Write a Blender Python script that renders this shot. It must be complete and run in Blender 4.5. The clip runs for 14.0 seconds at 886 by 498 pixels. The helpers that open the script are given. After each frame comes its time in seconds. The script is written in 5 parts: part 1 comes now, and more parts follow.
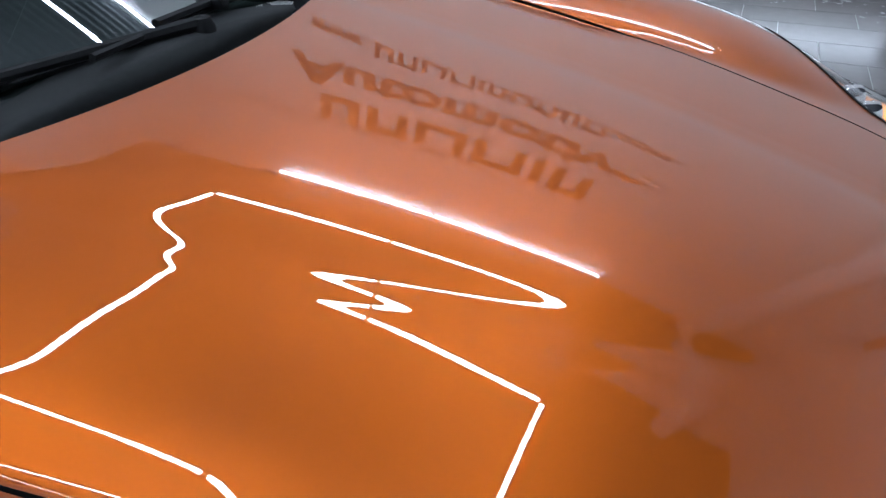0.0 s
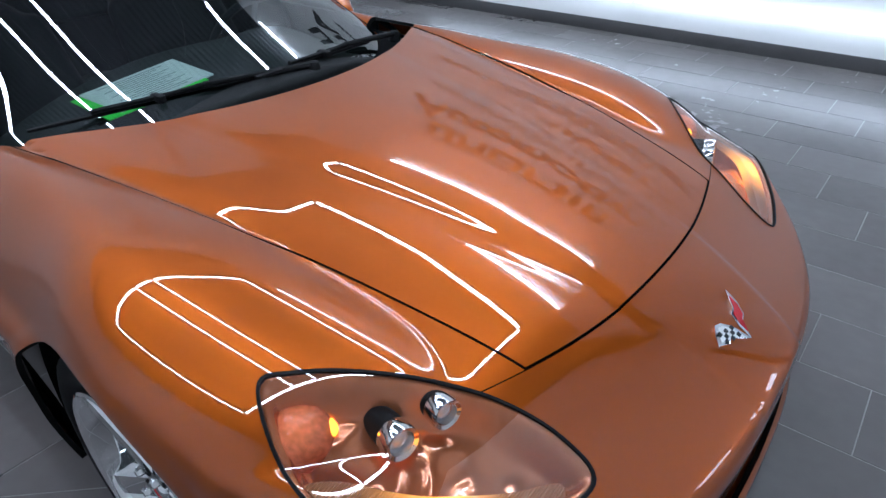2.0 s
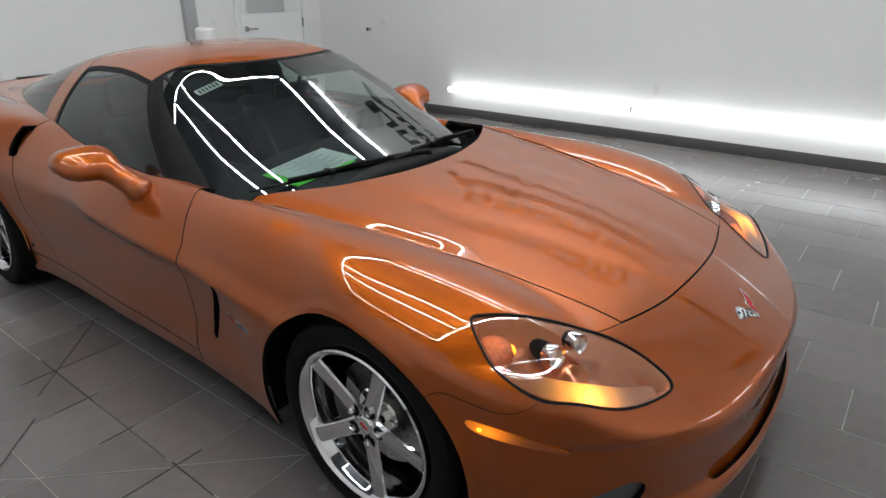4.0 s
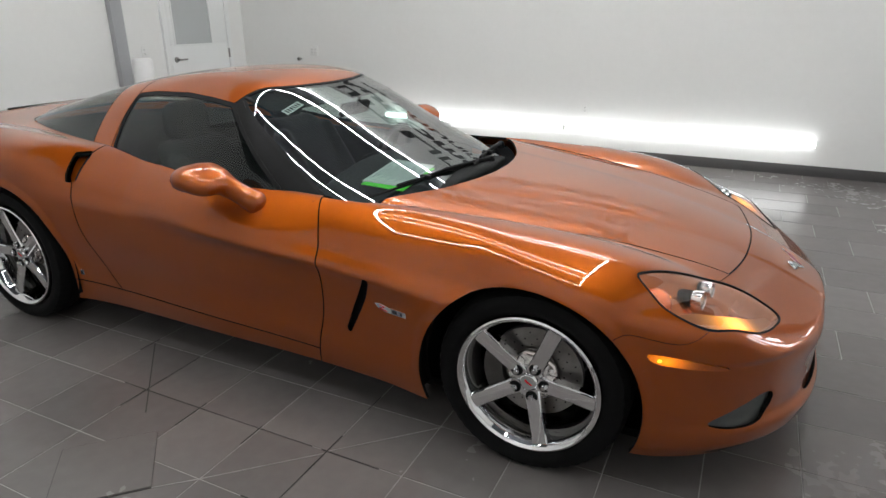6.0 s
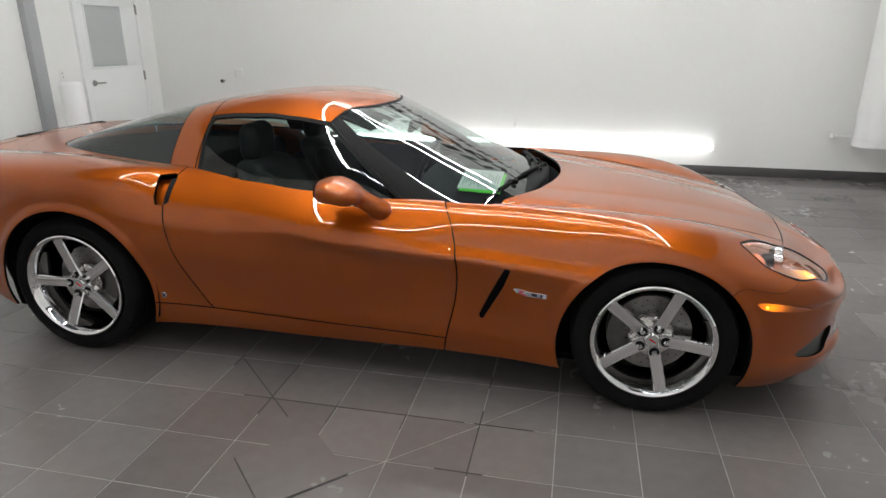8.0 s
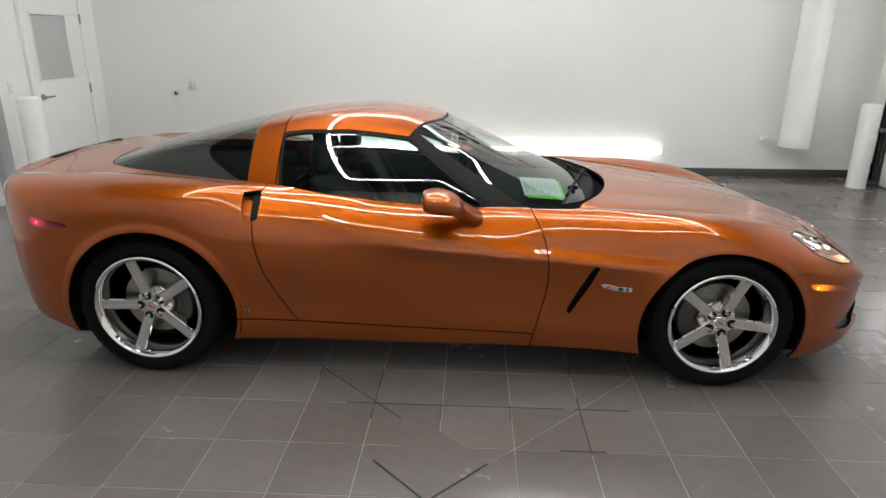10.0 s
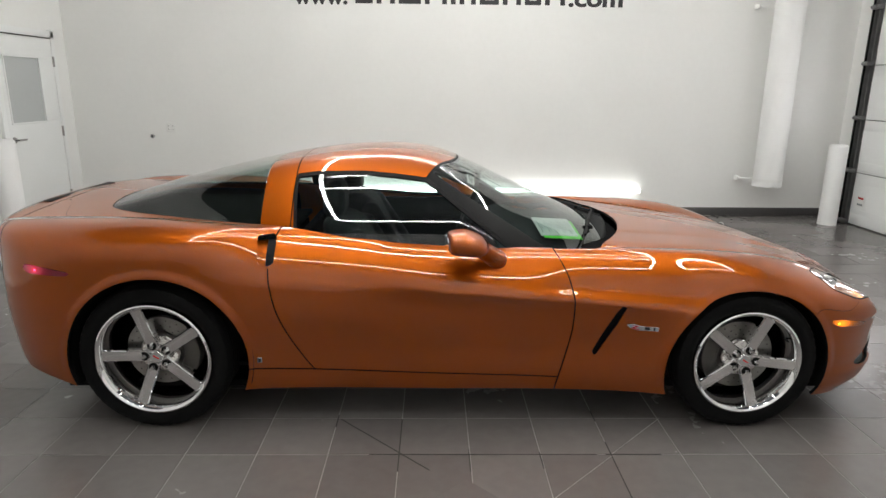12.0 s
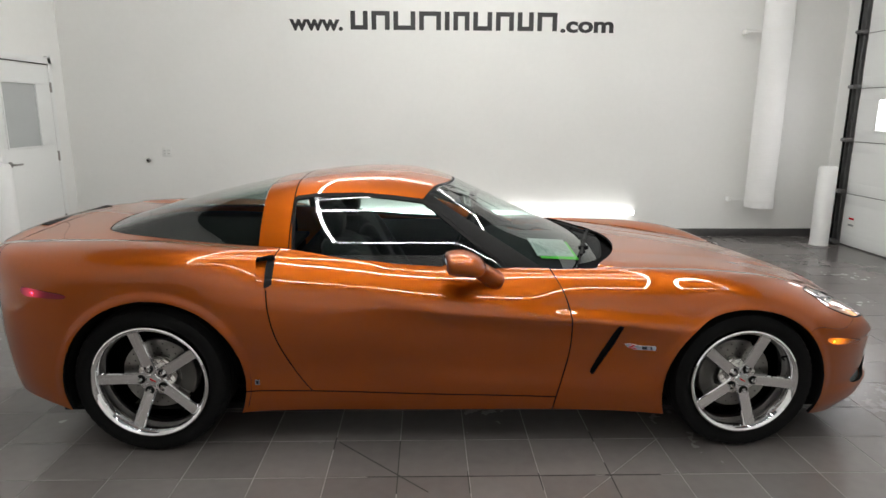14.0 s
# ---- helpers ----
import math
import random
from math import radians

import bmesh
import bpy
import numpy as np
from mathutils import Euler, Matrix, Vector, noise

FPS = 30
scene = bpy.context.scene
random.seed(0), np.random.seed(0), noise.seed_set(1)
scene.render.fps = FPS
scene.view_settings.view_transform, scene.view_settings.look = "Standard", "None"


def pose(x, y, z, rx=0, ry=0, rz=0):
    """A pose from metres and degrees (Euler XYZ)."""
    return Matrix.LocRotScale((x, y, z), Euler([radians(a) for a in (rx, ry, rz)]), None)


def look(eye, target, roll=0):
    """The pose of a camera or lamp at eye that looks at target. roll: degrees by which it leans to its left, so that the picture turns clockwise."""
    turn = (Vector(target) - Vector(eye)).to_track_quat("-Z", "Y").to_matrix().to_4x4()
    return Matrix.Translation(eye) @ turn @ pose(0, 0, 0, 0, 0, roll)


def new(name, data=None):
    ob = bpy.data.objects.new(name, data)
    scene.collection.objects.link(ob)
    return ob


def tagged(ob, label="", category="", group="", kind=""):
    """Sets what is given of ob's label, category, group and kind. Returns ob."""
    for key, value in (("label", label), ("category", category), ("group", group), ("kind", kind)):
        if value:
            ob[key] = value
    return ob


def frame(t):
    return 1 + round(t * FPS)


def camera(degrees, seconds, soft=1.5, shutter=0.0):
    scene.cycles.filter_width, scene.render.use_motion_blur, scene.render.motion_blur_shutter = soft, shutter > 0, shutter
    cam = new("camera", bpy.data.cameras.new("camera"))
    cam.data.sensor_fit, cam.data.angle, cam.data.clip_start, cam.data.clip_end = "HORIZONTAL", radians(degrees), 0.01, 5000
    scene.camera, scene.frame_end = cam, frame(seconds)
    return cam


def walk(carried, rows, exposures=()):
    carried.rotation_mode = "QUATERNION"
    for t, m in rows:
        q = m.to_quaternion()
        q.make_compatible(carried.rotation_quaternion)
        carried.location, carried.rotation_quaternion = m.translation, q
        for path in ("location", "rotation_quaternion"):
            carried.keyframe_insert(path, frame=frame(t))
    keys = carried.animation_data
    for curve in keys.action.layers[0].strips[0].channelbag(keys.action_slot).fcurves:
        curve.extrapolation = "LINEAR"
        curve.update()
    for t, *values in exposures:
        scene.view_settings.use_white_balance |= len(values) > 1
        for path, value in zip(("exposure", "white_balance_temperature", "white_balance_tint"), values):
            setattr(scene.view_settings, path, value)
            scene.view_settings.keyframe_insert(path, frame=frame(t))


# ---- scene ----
cam = camera(70.4, 14.0)
PATH = [
    (0, (1.581, -0.668, 1.133), (0.936, 0.701, 0.018), -1.5),
    (0.5, (1.785, -0.687, 1.205), (0.97, 0.683, -0.004), -1.7),
    (1, (1.945, -0.788, 1.258), (0.998, 0.5, 0.056), -0.9),
    (1.5, (2.106, -0.94, 1.321), (1.085, 0.343, 0.177), -0.6),
    (2, (2.258, -1.11, 1.372), (1.201, 0.203, 0.295), -0.6),
    (2.5, (2.424, -1.286, 1.426), (1.335, 0.077, 0.447), -0.6),
    (3, (2.499, -1.496, 1.46), (1.391, -0.102, 0.549), -0.5),
    (3.5, (2.498, -1.701, 1.473), (1.373, -0.278, 0.631), -0.5),
    (4, (2.395, -1.846, 1.47), (1.266, -0.392, 0.688), -0.5),
    (4.2, (2.351, -1.908, 1.464), (1.238, -0.429, 0.707), -0.5),
    (6.3, (1.755, -2.683, 1.466), (1.003, -0.97, 0.76), -0.2),
    (6.5, (1.674, -2.749, 1.471), (0.966, -1.019, 0.761), -0.2),
    (7, (1.459, -2.988, 1.486), (0.867, -1.214, 0.777), -0.1),
    (7.5, (1.241, -3.155, 1.489), (0.749, -1.341, 0.807), 0.1),
    (8, (0.988, -3.257, 1.493), (0.595, -1.406, 0.847), 0.1),
    (8.5, (0.753, -3.385, 1.495), (0.431, -1.514, 0.866), 0.2),
    (8.7, (0.668, -3.437, 1.512), (0.377, -1.561, 0.881), 0.2),
    (11, (-0.029, -3.56, 1.551), (-0.017, -1.654, 0.945), 0.5),
    (11.5, (-0.063, -3.515, 1.537), (-0.038, -1.592, 0.989), 0.5),
    (12, (-0.092, -3.49, 1.528), (-0.058, -1.554, 1.03), 0.5),
    (12.5, (-0.107, -3.495, 1.531), (-0.066, -1.551, 1.062), 0.4),
    (13, (-0.11, -3.511, 1.53), (-0.062, -1.563, 1.079), 0.3),
    (13.5, (-0.109, -3.51, 1.529), (-0.06, -1.56, 1.091), 0.4),
    (14, (-0.108, -3.51, 1.521), (-0.055, -1.556, 1.095), 0.3),
]
walk(cam, [(t, look(eye, target, roll)) for t, eye, target, roll in PATH],
     [(0.0, -0.3, 5400, 10), (1.0, -0.33, 5350, 10), (2.0, -0.32, 5300, 10), (2.5, -0.3, 5450, 10), (3.0, -0.29, 5800, 10), (3.5, -0.29, 6350, 10),
      (4.2, -0.32, 6450, 10), (6.3, -0.12, 6650, 10), (7.5, 0.0, 6700, 10), (12.0, 0.02, 6900, 10), (14.0, -0.03, 6900, 10)])

# ---- world and light ----
WALL_Y, LEFT_X, RIGHT_X, NEAR_Y, CEIL_Z = 4.23, -4.373, 4.90, -5.2, 5.55
world = bpy.data.worlds.new("world")
scene.world = world
world.use_nodes = True
world.node_tree.nodes["Background"].inputs["Color"].default_value = (0.6, 0.62, 0.65, 1)
world.node_tree.nodes["Background"].inputs["Strength"].default_value = 0.05
TUBE = 60.0


# ---- materials ----
def material(name, color, rough=0.5, metal=0.0, coat=0.0, coat_rough=0.03, spec=0.5, emit=0.0, glow=None):
    m = bpy.data.materials.new(name)
    m.use_nodes = True
    p = m.node_tree.nodes["Principled BSDF"]
    p.inputs["Base Color"].default_value = (*color, 1)
    p.inputs["Roughness"].default_value = rough
    p.inputs["Metallic"].default_value = metal
    p.inputs["Coat Weight"].default_value = coat
    p.inputs["Coat Roughness"].default_value = coat_rough
    p.inputs["Specular IOR Level"].default_value = spec
    if emit:
        p.inputs["Emission Color"].default_value = (*(glow or color), 1)
        p.inputs["Emission Strength"].default_value = emit
    return m


def wear(m, scale, low, high, bump=0.0, rough=None, stretch=(1, 1, 1)):
    """Varies a material's colour between low and high times its own at two scales, with bump and roughness to match."""
    t = m.node_tree
    p = t.nodes["Principled BSDF"]
    co = t.nodes.new("ShaderNodeNewGeometry")
    mp = t.nodes.new("ShaderNodeMapping")
    mp.inputs["Scale"].default_value = stretch
    t.links.new(co.outputs["Position"], mp.inputs["Vector"])
    a, b = t.nodes.new("ShaderNodeTexNoise"), t.nodes.new("ShaderNodeTexNoise")
    a.inputs["Scale"].default_value, a.inputs["Detail"].default_value = scale, 3
    b.inputs["Scale"].default_value, b.inputs["Detail"].default_value = scale * 14, 2
    for n in (a, b):
        t.links.new(mp.outputs["Vector"], n.inputs["Vector"])
    mix = t.nodes.new("ShaderNodeMath")
    mix.operation = "MULTIPLY_ADD"
    mix.inputs[1].default_value = 0.35
    t.links.new(b.outputs["Fac"], mix.inputs[0])
    half = t.nodes.new("ShaderNodeMath")
    half.operation = "MULTIPLY"
    half.inputs[1].default_value = 0.65
    t.links.new(a.outputs["Fac"], half.inputs[0])
    t.links.new(half.outputs[0], mix.inputs[2])
    r = t.nodes.new("ShaderNodeMapRange")
    r.inputs["From Min"].default_value, r.inputs["From Max"].default_value = 0.2, 0.8
    r.inputs["To Min"].default_value, r.inputs["To Max"].default_value = low, high
    t.links.new(mix.outputs[0], r.inputs["Value"])
    c = t.nodes.new("ShaderNodeMix")
    c.data_type, c.blend_type = "RGBA", "MULTIPLY"
    c.inputs["Factor"].default_value = 1
    c.inputs["A"].default_value = p.inputs["Base Color"].default_value
    t.links.new(r.outputs["Result"], c.inputs["B"])
    t.links.new(c.outputs["Result"], p.inputs["Base Color"])
    if rough:
        q = t.nodes.new("ShaderNodeMapRange")
        q.inputs["From Min"].default_value, q.inputs["From Max"].default_value = 0.2, 0.8
        q.inputs["To Min"].default_value, q.inputs["To Max"].default_value = rough
        t.links.new(mix.outputs[0], q.inputs["Value"])
        t.links.new(q.outputs["Result"], p.inputs["Roughness"])
    if bump:
        u = t.nodes.new("ShaderNodeBump")
        u.inputs["Strength"].default_value, u.inputs["Distance"].default_value = bump, 0.002
        t.links.new(b.outputs["Fac"], u.inputs["Height"])
        t.links.new(u.outputs["Normal"], p.inputs["Normal"])
    return m


def glass_material(name, tint, base=0.06):
    """A tinted pane: light passes straight through, darkened, under a clear gloss that grows towards grazing angles."""
    m = bpy.data.materials.new(name)
    m.use_nodes = True
    t = m.node_tree
    t.nodes.remove(t.nodes["Principled BSDF"])
    out = t.nodes["Material Output"]
    clear, gloss, mix, lw, power, add = (t.nodes.new("ShaderNode" + k) for k in ("BsdfTransparent", "BsdfGlossy", "MixShader", "LayerWeight", "Math", "Math"))
    clear.inputs["Color"].default_value = (*tint, 1)
    gloss.inputs["Roughness"].default_value = 0.0
    gloss.inputs["Color"].default_value = (1, 1, 1, 1)
    lw.inputs["Blend"].default_value = 0.5
    power.operation, add.operation = "POWER", "MULTIPLY_ADD"
    power.inputs[1].default_value = 5
    add.inputs[1].default_value, add.inputs[2].default_value = 1 - base, base
    t.links.new(lw.outputs["Facing"], power.inputs[0])
    t.links.new(power.outputs[0], add.inputs[0])
    t.links.new(add.outputs[0], mix.inputs["Fac"])
    t.links.new(clear.outputs[0], mix.inputs[1])
    t.links.new(gloss.outputs[0], mix.inputs[2])
    t.links.new(mix.outputs[0], out.inputs["Surface"])
    return m


def vary(m, spread):
    """Each piece a little lighter or darker than the next."""
    t = m.node_tree
    p = t.nodes["Principled BSDF"]
    info = t.nodes.new("ShaderNodeObjectInfo")
    geo = t.nodes.new("ShaderNodeNewGeometry")
    add = t.nodes.new("ShaderNodeMath")
    add.operation = "ADD"
    t.links.new(info.outputs["Random"], add.inputs[0])
    t.links.new(geo.outputs["Random Per Island"], add.inputs[1])
    fr = t.nodes.new("ShaderNodeMath")
    fr.operation = "FRACT"
    t.links.new(add.outputs[0], fr.inputs[0])
    r = t.nodes.new("ShaderNodeMapRange")
    r.inputs["To Min"].default_value, r.inputs["To Max"].default_value = 1 - spread, 1 + spread
    t.links.new(fr.outputs[0], r.inputs["Value"])
    c = t.nodes.new("ShaderNodeMix")
    c.data_type, c.blend_type = "RGBA", "MULTIPLY"
    c.inputs["Factor"].default_value = 1
    old = p.inputs["Base Color"].links[0].from_socket
    t.links.new(old, c.inputs["A"])
    t.links.new(r.outputs["Result"], c.inputs["B"])
    t.links.new(c.outputs["Result"], p.inputs["Base Color"])
    return m


PAINT = material("orange metallic paint", (0.385, 0.081, 0.0050), 0.39, 0.80, 1.0, 0.003, spec=0.0)
PAINT.node_tree.nodes["Principled BSDF"].inputs["Coat IOR"].default_value = 1.54
wear(PAINT, 7, 0.96, 1.04)
WALL = wear(material("white wall paint", (0.80, 0.80, 0.78), 0.55), 1.2, 0.96, 1.03, 0.05)
DOORWHITE = wear(material("white door paint", (0.80, 0.81, 0.80), 0.4), 2, 0.97, 1.02, 0.03)
CEIL = wear(material("dark ceiling paint", (0.060, 0.064, 0.072), 0.42, 0.5), 1.5, 0.8, 1.2, 0.1)
TILE = vary(wear(material("grey porcelain tile", (0.158, 0.144, 0.139), 0.3), 1.2, 0.80, 1.14, 0.02, rough=(0.19, 0.31)), 0.13)
GROUT = wear(material("grey grout", (0.30, 0.285, 0.275), 0.9), 6, 0.6, 1.15, 0.3)
CUT = wear(material("dark joint dirt and painted edge shade", (0.03, 0.028, 0.026), 0.9), 9, 0.7, 1.3)
BASE = wear(material("charcoal baseboard", (0.075, 0.072, 0.072), 0.35), 3, 0.85, 1.15, 0.05)
BLACK = wear(material("black plastic trim", (0.005, 0.005, 0.0055), 0.62, spec=0.18), 30, 0.8, 1.25, 0.2)
PILLAR = wear(material("satin black pillar", (0.005, 0.005, 0.005), 0.42, spec=0.12), 40, 0.85, 1.15, 0.1)
COWL = wear(material("matt black cowl plastic", (0.006, 0.006, 0.0065), 0.8, spec=0.02), 30, 0.8, 1.25, 0.2)
RUBBER = wear(material("black rubber", (0.006, 0.006, 0.0063), 0.7, spec=0.12), 20, 0.75, 1.3, 0.25)
DARK = material("black for hidden parts and painted seam shade", (0.006, 0.006, 0.006), 0.9, spec=0.1)
DUCTGREY = wear(material("grey duct plastic", (0.10, 0.105, 0.10), 0.5), 60, 0.8, 1.2, 0.3)
CHROME = wear(material("polished chrome", (0.80, 0.80, 0.81), 0.06, 1.0), 8, 0.93, 1.04, rough=(0.03, 0.10))
NUT = material("bright steel nut", (0.62, 0.62, 0.62), 0.18, 1.0)
DISC = wear(material("worn brake steel", (0.30, 0.29, 0.28), 0.38, 1.0), 25, 0.6, 1.15, 0.1)
CALIPER = wear(material("dark caliper", (0.10, 0.095, 0.09), 0.45, 0.6), 15, 0.7, 1.2, 0.1)
LEATHER = wear(material("black leather", (0.013, 0.0135, 0.014), 0.55, spec=0.12), 60, 0.8, 1.3, 0.35)
DASH = wear(material("grey dashboard vinyl", (0.019, 0.020, 0.020), 0.7, spec=0.12), 80, 0.85, 1.2, 0.3)
CARPET = wear(material("black carpet", (0.005, 0.005, 0.005), 0.95, spec=0.1), 90, 0.6, 1.5, 0.4)
WSGLASS = glass_material("windscreen glass", (0.62, 0.72, 0.69), 0.17)
SIDEGLASS = glass_material("tinted side glass", (0.70, 0.80, 0.77))
HATCHGLASS = glass_material("tinted hatch glass", (0.50, 0.58, 0.55))
LENS = glass_material("clear lamp cover", (0.92, 0.92, 0.92), 0.09)
AMBERLIT = material("lit amber bulb", (1.0, 0.36, 0.02), 0.2, emit=5.0, glow=(1.0, 0.34, 0.02))


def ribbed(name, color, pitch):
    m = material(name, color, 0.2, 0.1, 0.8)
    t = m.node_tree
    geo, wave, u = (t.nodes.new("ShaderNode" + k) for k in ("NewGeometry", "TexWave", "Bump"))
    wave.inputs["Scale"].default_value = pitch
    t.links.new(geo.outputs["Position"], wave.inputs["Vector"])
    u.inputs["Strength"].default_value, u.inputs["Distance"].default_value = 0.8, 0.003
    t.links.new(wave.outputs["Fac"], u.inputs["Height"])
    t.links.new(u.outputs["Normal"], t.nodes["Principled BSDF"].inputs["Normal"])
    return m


def painted_glow(m, at, reach, strength, glow):
    """Paints a bulb's glow into a lens's own emission, falling off over its reach; the same on both sides of the car.
    """
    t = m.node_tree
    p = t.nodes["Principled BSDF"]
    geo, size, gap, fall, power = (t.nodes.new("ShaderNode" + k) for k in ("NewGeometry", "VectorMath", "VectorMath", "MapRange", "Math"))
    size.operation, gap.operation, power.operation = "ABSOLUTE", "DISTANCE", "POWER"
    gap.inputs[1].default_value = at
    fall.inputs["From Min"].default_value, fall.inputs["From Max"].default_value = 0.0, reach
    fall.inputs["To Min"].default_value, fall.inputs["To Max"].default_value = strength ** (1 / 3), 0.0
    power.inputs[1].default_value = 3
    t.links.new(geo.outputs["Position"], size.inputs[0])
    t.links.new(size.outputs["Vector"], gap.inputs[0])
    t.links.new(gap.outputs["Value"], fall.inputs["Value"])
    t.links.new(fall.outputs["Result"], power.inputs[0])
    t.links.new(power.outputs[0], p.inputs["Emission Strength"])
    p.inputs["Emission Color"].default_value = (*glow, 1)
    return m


# lamp plastics: a bulb's glow is painted in as emission round one point
REDAMBER = painted_glow(wear(material("red-amber reflector", (0.80, 0.19, 0.09), 0.15, 0.2, 1.0), 110, 0.35, 1.6, 1.0), (1.70, 0.755, 0.665), 0.075, 1.6, (1.0, 0.26, 0.04))
AMBER = painted_glow(wear(material("amber lens", (0.46, 0.09, 0.002), 0.12, 0, 1.0), 120, 0.7, 1.3, 0.6), (1.757, 0.868, 0.513), 0.13, 2.2, (1.0, 0.26, 0.005))
RIBBEDGLOW = painted_glow(ribbed("ribbed amber plastic with painted bulb glow", (0.50, 0.19, 0.07), 95), (1.925, 0.705, 0.59), 0.16, 6.0, (1.0, 0.40, 0.05))
REDLENS = painted_glow(material("dark red lens", (0.20, 0.006, 0.02), 0.12, 0, 1.0), (1.80, 0.90, 0.757), 0.10, 1.0, (1.0, 0.03, 0.10))
REDLIT = material("lit red bulb", (1.0, 0.05, 0.12), 0.2, emit=5.0, glow=(1.0, 0.03, 0.10))
PEARL = material("bright projector glass", (0.85, 0.87, 0.88), 0.12, 0.4, 1.0)
SILVER = wear(material("silver reflector", (0.62, 0.60, 0.58), 0.16, 1.0), 30, 0.8, 1.1)
BUCKET = wear(material("painted lamp bucket", (0.60, 0.205, 0.075), 0.16, 0.6, 1.0, 0.02), 40, 0.9, 1.1)
LED = material("lit LED tube", (1, 1, 1), 0.5, emit=TUBE * 0.75, glow=(0.95, 0.98, 1.0))
RINGLED = material("lit LED ring tube", (1, 1, 1), 0.5, emit=TUBE * 1.04, glow=(0.95, 0.98, 1.0))
LEDLOW = material("dim lit LED tube", (1, 1, 1), 0.5, emit=6.5, glow=(0.95, 0.98, 1.0))
PLATE = material("white plastic", (0.78, 0.78, 0.76), 0.35)
STEEL = wear(material("galvanised steel", (0.22, 0.22, 0.22), 0.4, 0.9), 12, 0.7, 1.2, 0.1)
SATIN = material("satin door metal", (0.35, 0.34, 0.33), 0.28, 1.0)
DAYPANE = material("pane bright with daylight", (0.8, 0.8, 0.85), 0.3, emit=9.0, glow=(0.92, 0.92, 1.0))
FROST = wear(material("frosted glass", (0.46, 0.48, 0.48), 0.35), 3, 0.96, 1.04)
INK = material("black sign vinyl", (0.012, 0.012, 0.013), 0.45)
PAPER = wear(material("white printed paper", (0.72, 0.74, 0.72), 0.8), 40, 0.9, 1.05)
GREENCARD = material("bright green card", (0.12, 0.80, 0.06), 0.7)
PRINT = material("grey print", (0.25, 0.27, 0.27), 0.8)
REDPAINT = material("red enamel", (0.50, 0.012, 0.02), 0.25, 0, 0.6)
PIPEWHITE = wear(material("white wrapped pipe", (0.80, 0.80, 0.79), 0.6), 5, 0.95, 1.03, 0.3)


# ---- shape helpers ----
def box(sx, sy, sz, at=(0, 0, 0), bevel=0.0, turn=None, segments=2):
    bm = bmesh.new()
    bmesh.ops.create_cube(bm, size=1)
    bmesh.ops.scale(bm, vec=(sx, sy, sz), verts=bm.verts)
    if bevel:
        bmesh.ops.bevel(bm, geom=bm.edges[:], offset=bevel, segments=segments, profile=0.5, affect="EDGES")
    if turn:
        bmesh.ops.transform(bm, matrix=turn, verts=bm.verts)
    bmesh.ops.translate(bm, vec=at, verts=bm.verts)
    return bm


def lathe(profile, steps=48, axis="Y", closed=False):
    """Turns a profile of (radius, along) round an axis."""
    bm = bmesh.new()
    rings = []
    for i in range(steps):
        c, s = math.cos(2 * math.pi * i / steps), math.sin(2 * math.pi * i / steps)
        rings.append([bm.verts.new({"Y": (r * c, h, r * s), "Z": (r * c, r * s, h), "X": (h, r * c, r * s)}[axis]) for r, h in profile])
    m = len(profile)
    for i in range(steps):
        a, b = rings[i], rings[(i + 1) % steps]
        for k in range(m if closed else m - 1):
            bm.faces.new((a[k], a[(k + 1) % m], b[(k + 1) % m], b[k]))
    bmesh.ops.recalc_face_normals(bm, faces=bm.faces)
    return bm


def rod(a, b, r, steps=10, r2=None):
    a, b = Vector(a), Vector(b)
    bm = bmesh.new()
    bmesh.ops.create_cone(bm, cap_ends=True, segments=steps, radius1=r, radius2=r if r2 is None else r2, depth=(b - a).length)
    bmesh.ops.transform(bm, matrix=Matrix.Translation((a + b) / 2) @ (b - a).to_track_quat("Z", "Y").to_matrix().to_4x4(), verts=bm.verts)
    return bm


def prism(points, depth, bevel=0.0):
    """A flat outline in x, y drawn out along z."""
    bm = bmesh.new()
    f = bm.faces.new([bm.verts.new((x, y, 0)) for x, y in points])
    r = bmesh.ops.extrude_face_region(bm, geom=[f])
    bmesh.ops.translate(bm, vec=(0, 0, depth), verts=[v for v in r["geom"] if isinstance(v, bmesh.types.BMVert)])
    bmesh.ops.recalc_face_normals(bm, faces=bm.faces)
    if bevel:
        bmesh.ops.bevel(bm, geom=bm.edges[:], offset=bevel, segments=2, profile=0.5, affect="EDGES")
    return bm


def join(*parts):
    """Several pieces of one part as one bmesh."""
    out = bmesh.new()
    for b in parts:
        me = bpy.data.meshes.new("piece")
        b.to_mesh(me)
        b.free()
        out.from_mesh(me)
        bpy.data.meshes.remove(me)
    return out


def moved(bm, m):
    bmesh.ops.transform(bm, matrix=m, verts=bm.verts)
    return bm


def part(name, shape, mat, parent=None, label="", smooth=35):
    """Links a bmesh or a mesh as one object, under a thing or a part if one is given."""
    if isinstance(shape, bmesh.types.BMesh):
        me = bpy.data.meshes.new(name)
        if smooth:
            for f in shape.faces:
                f.smooth = True
            for e in shape.edges:
                e.smooth = len(e.link_faces) == 2 and e.calc_face_angle(0) < radians(smooth)
        shape.to_mesh(me)
        shape.free()
    else:
        me = shape
    if mat and not me.materials:
        me.materials.append(mat)
    ob = new(name, me)
    if parent:
        ob.parent = parent
    if label:
        tagged(ob, label)
    return ob


def thing(name, label, category, group="", kind="", at=None):
    ob = tagged(new(name), label, category, group, kind)
    if at is not None:
        ob.matrix_basis = at
    return ob


def setting(name, shape, mat, label, category):
    return tagged(part(name, shape, mat), label, category, kind="structure")


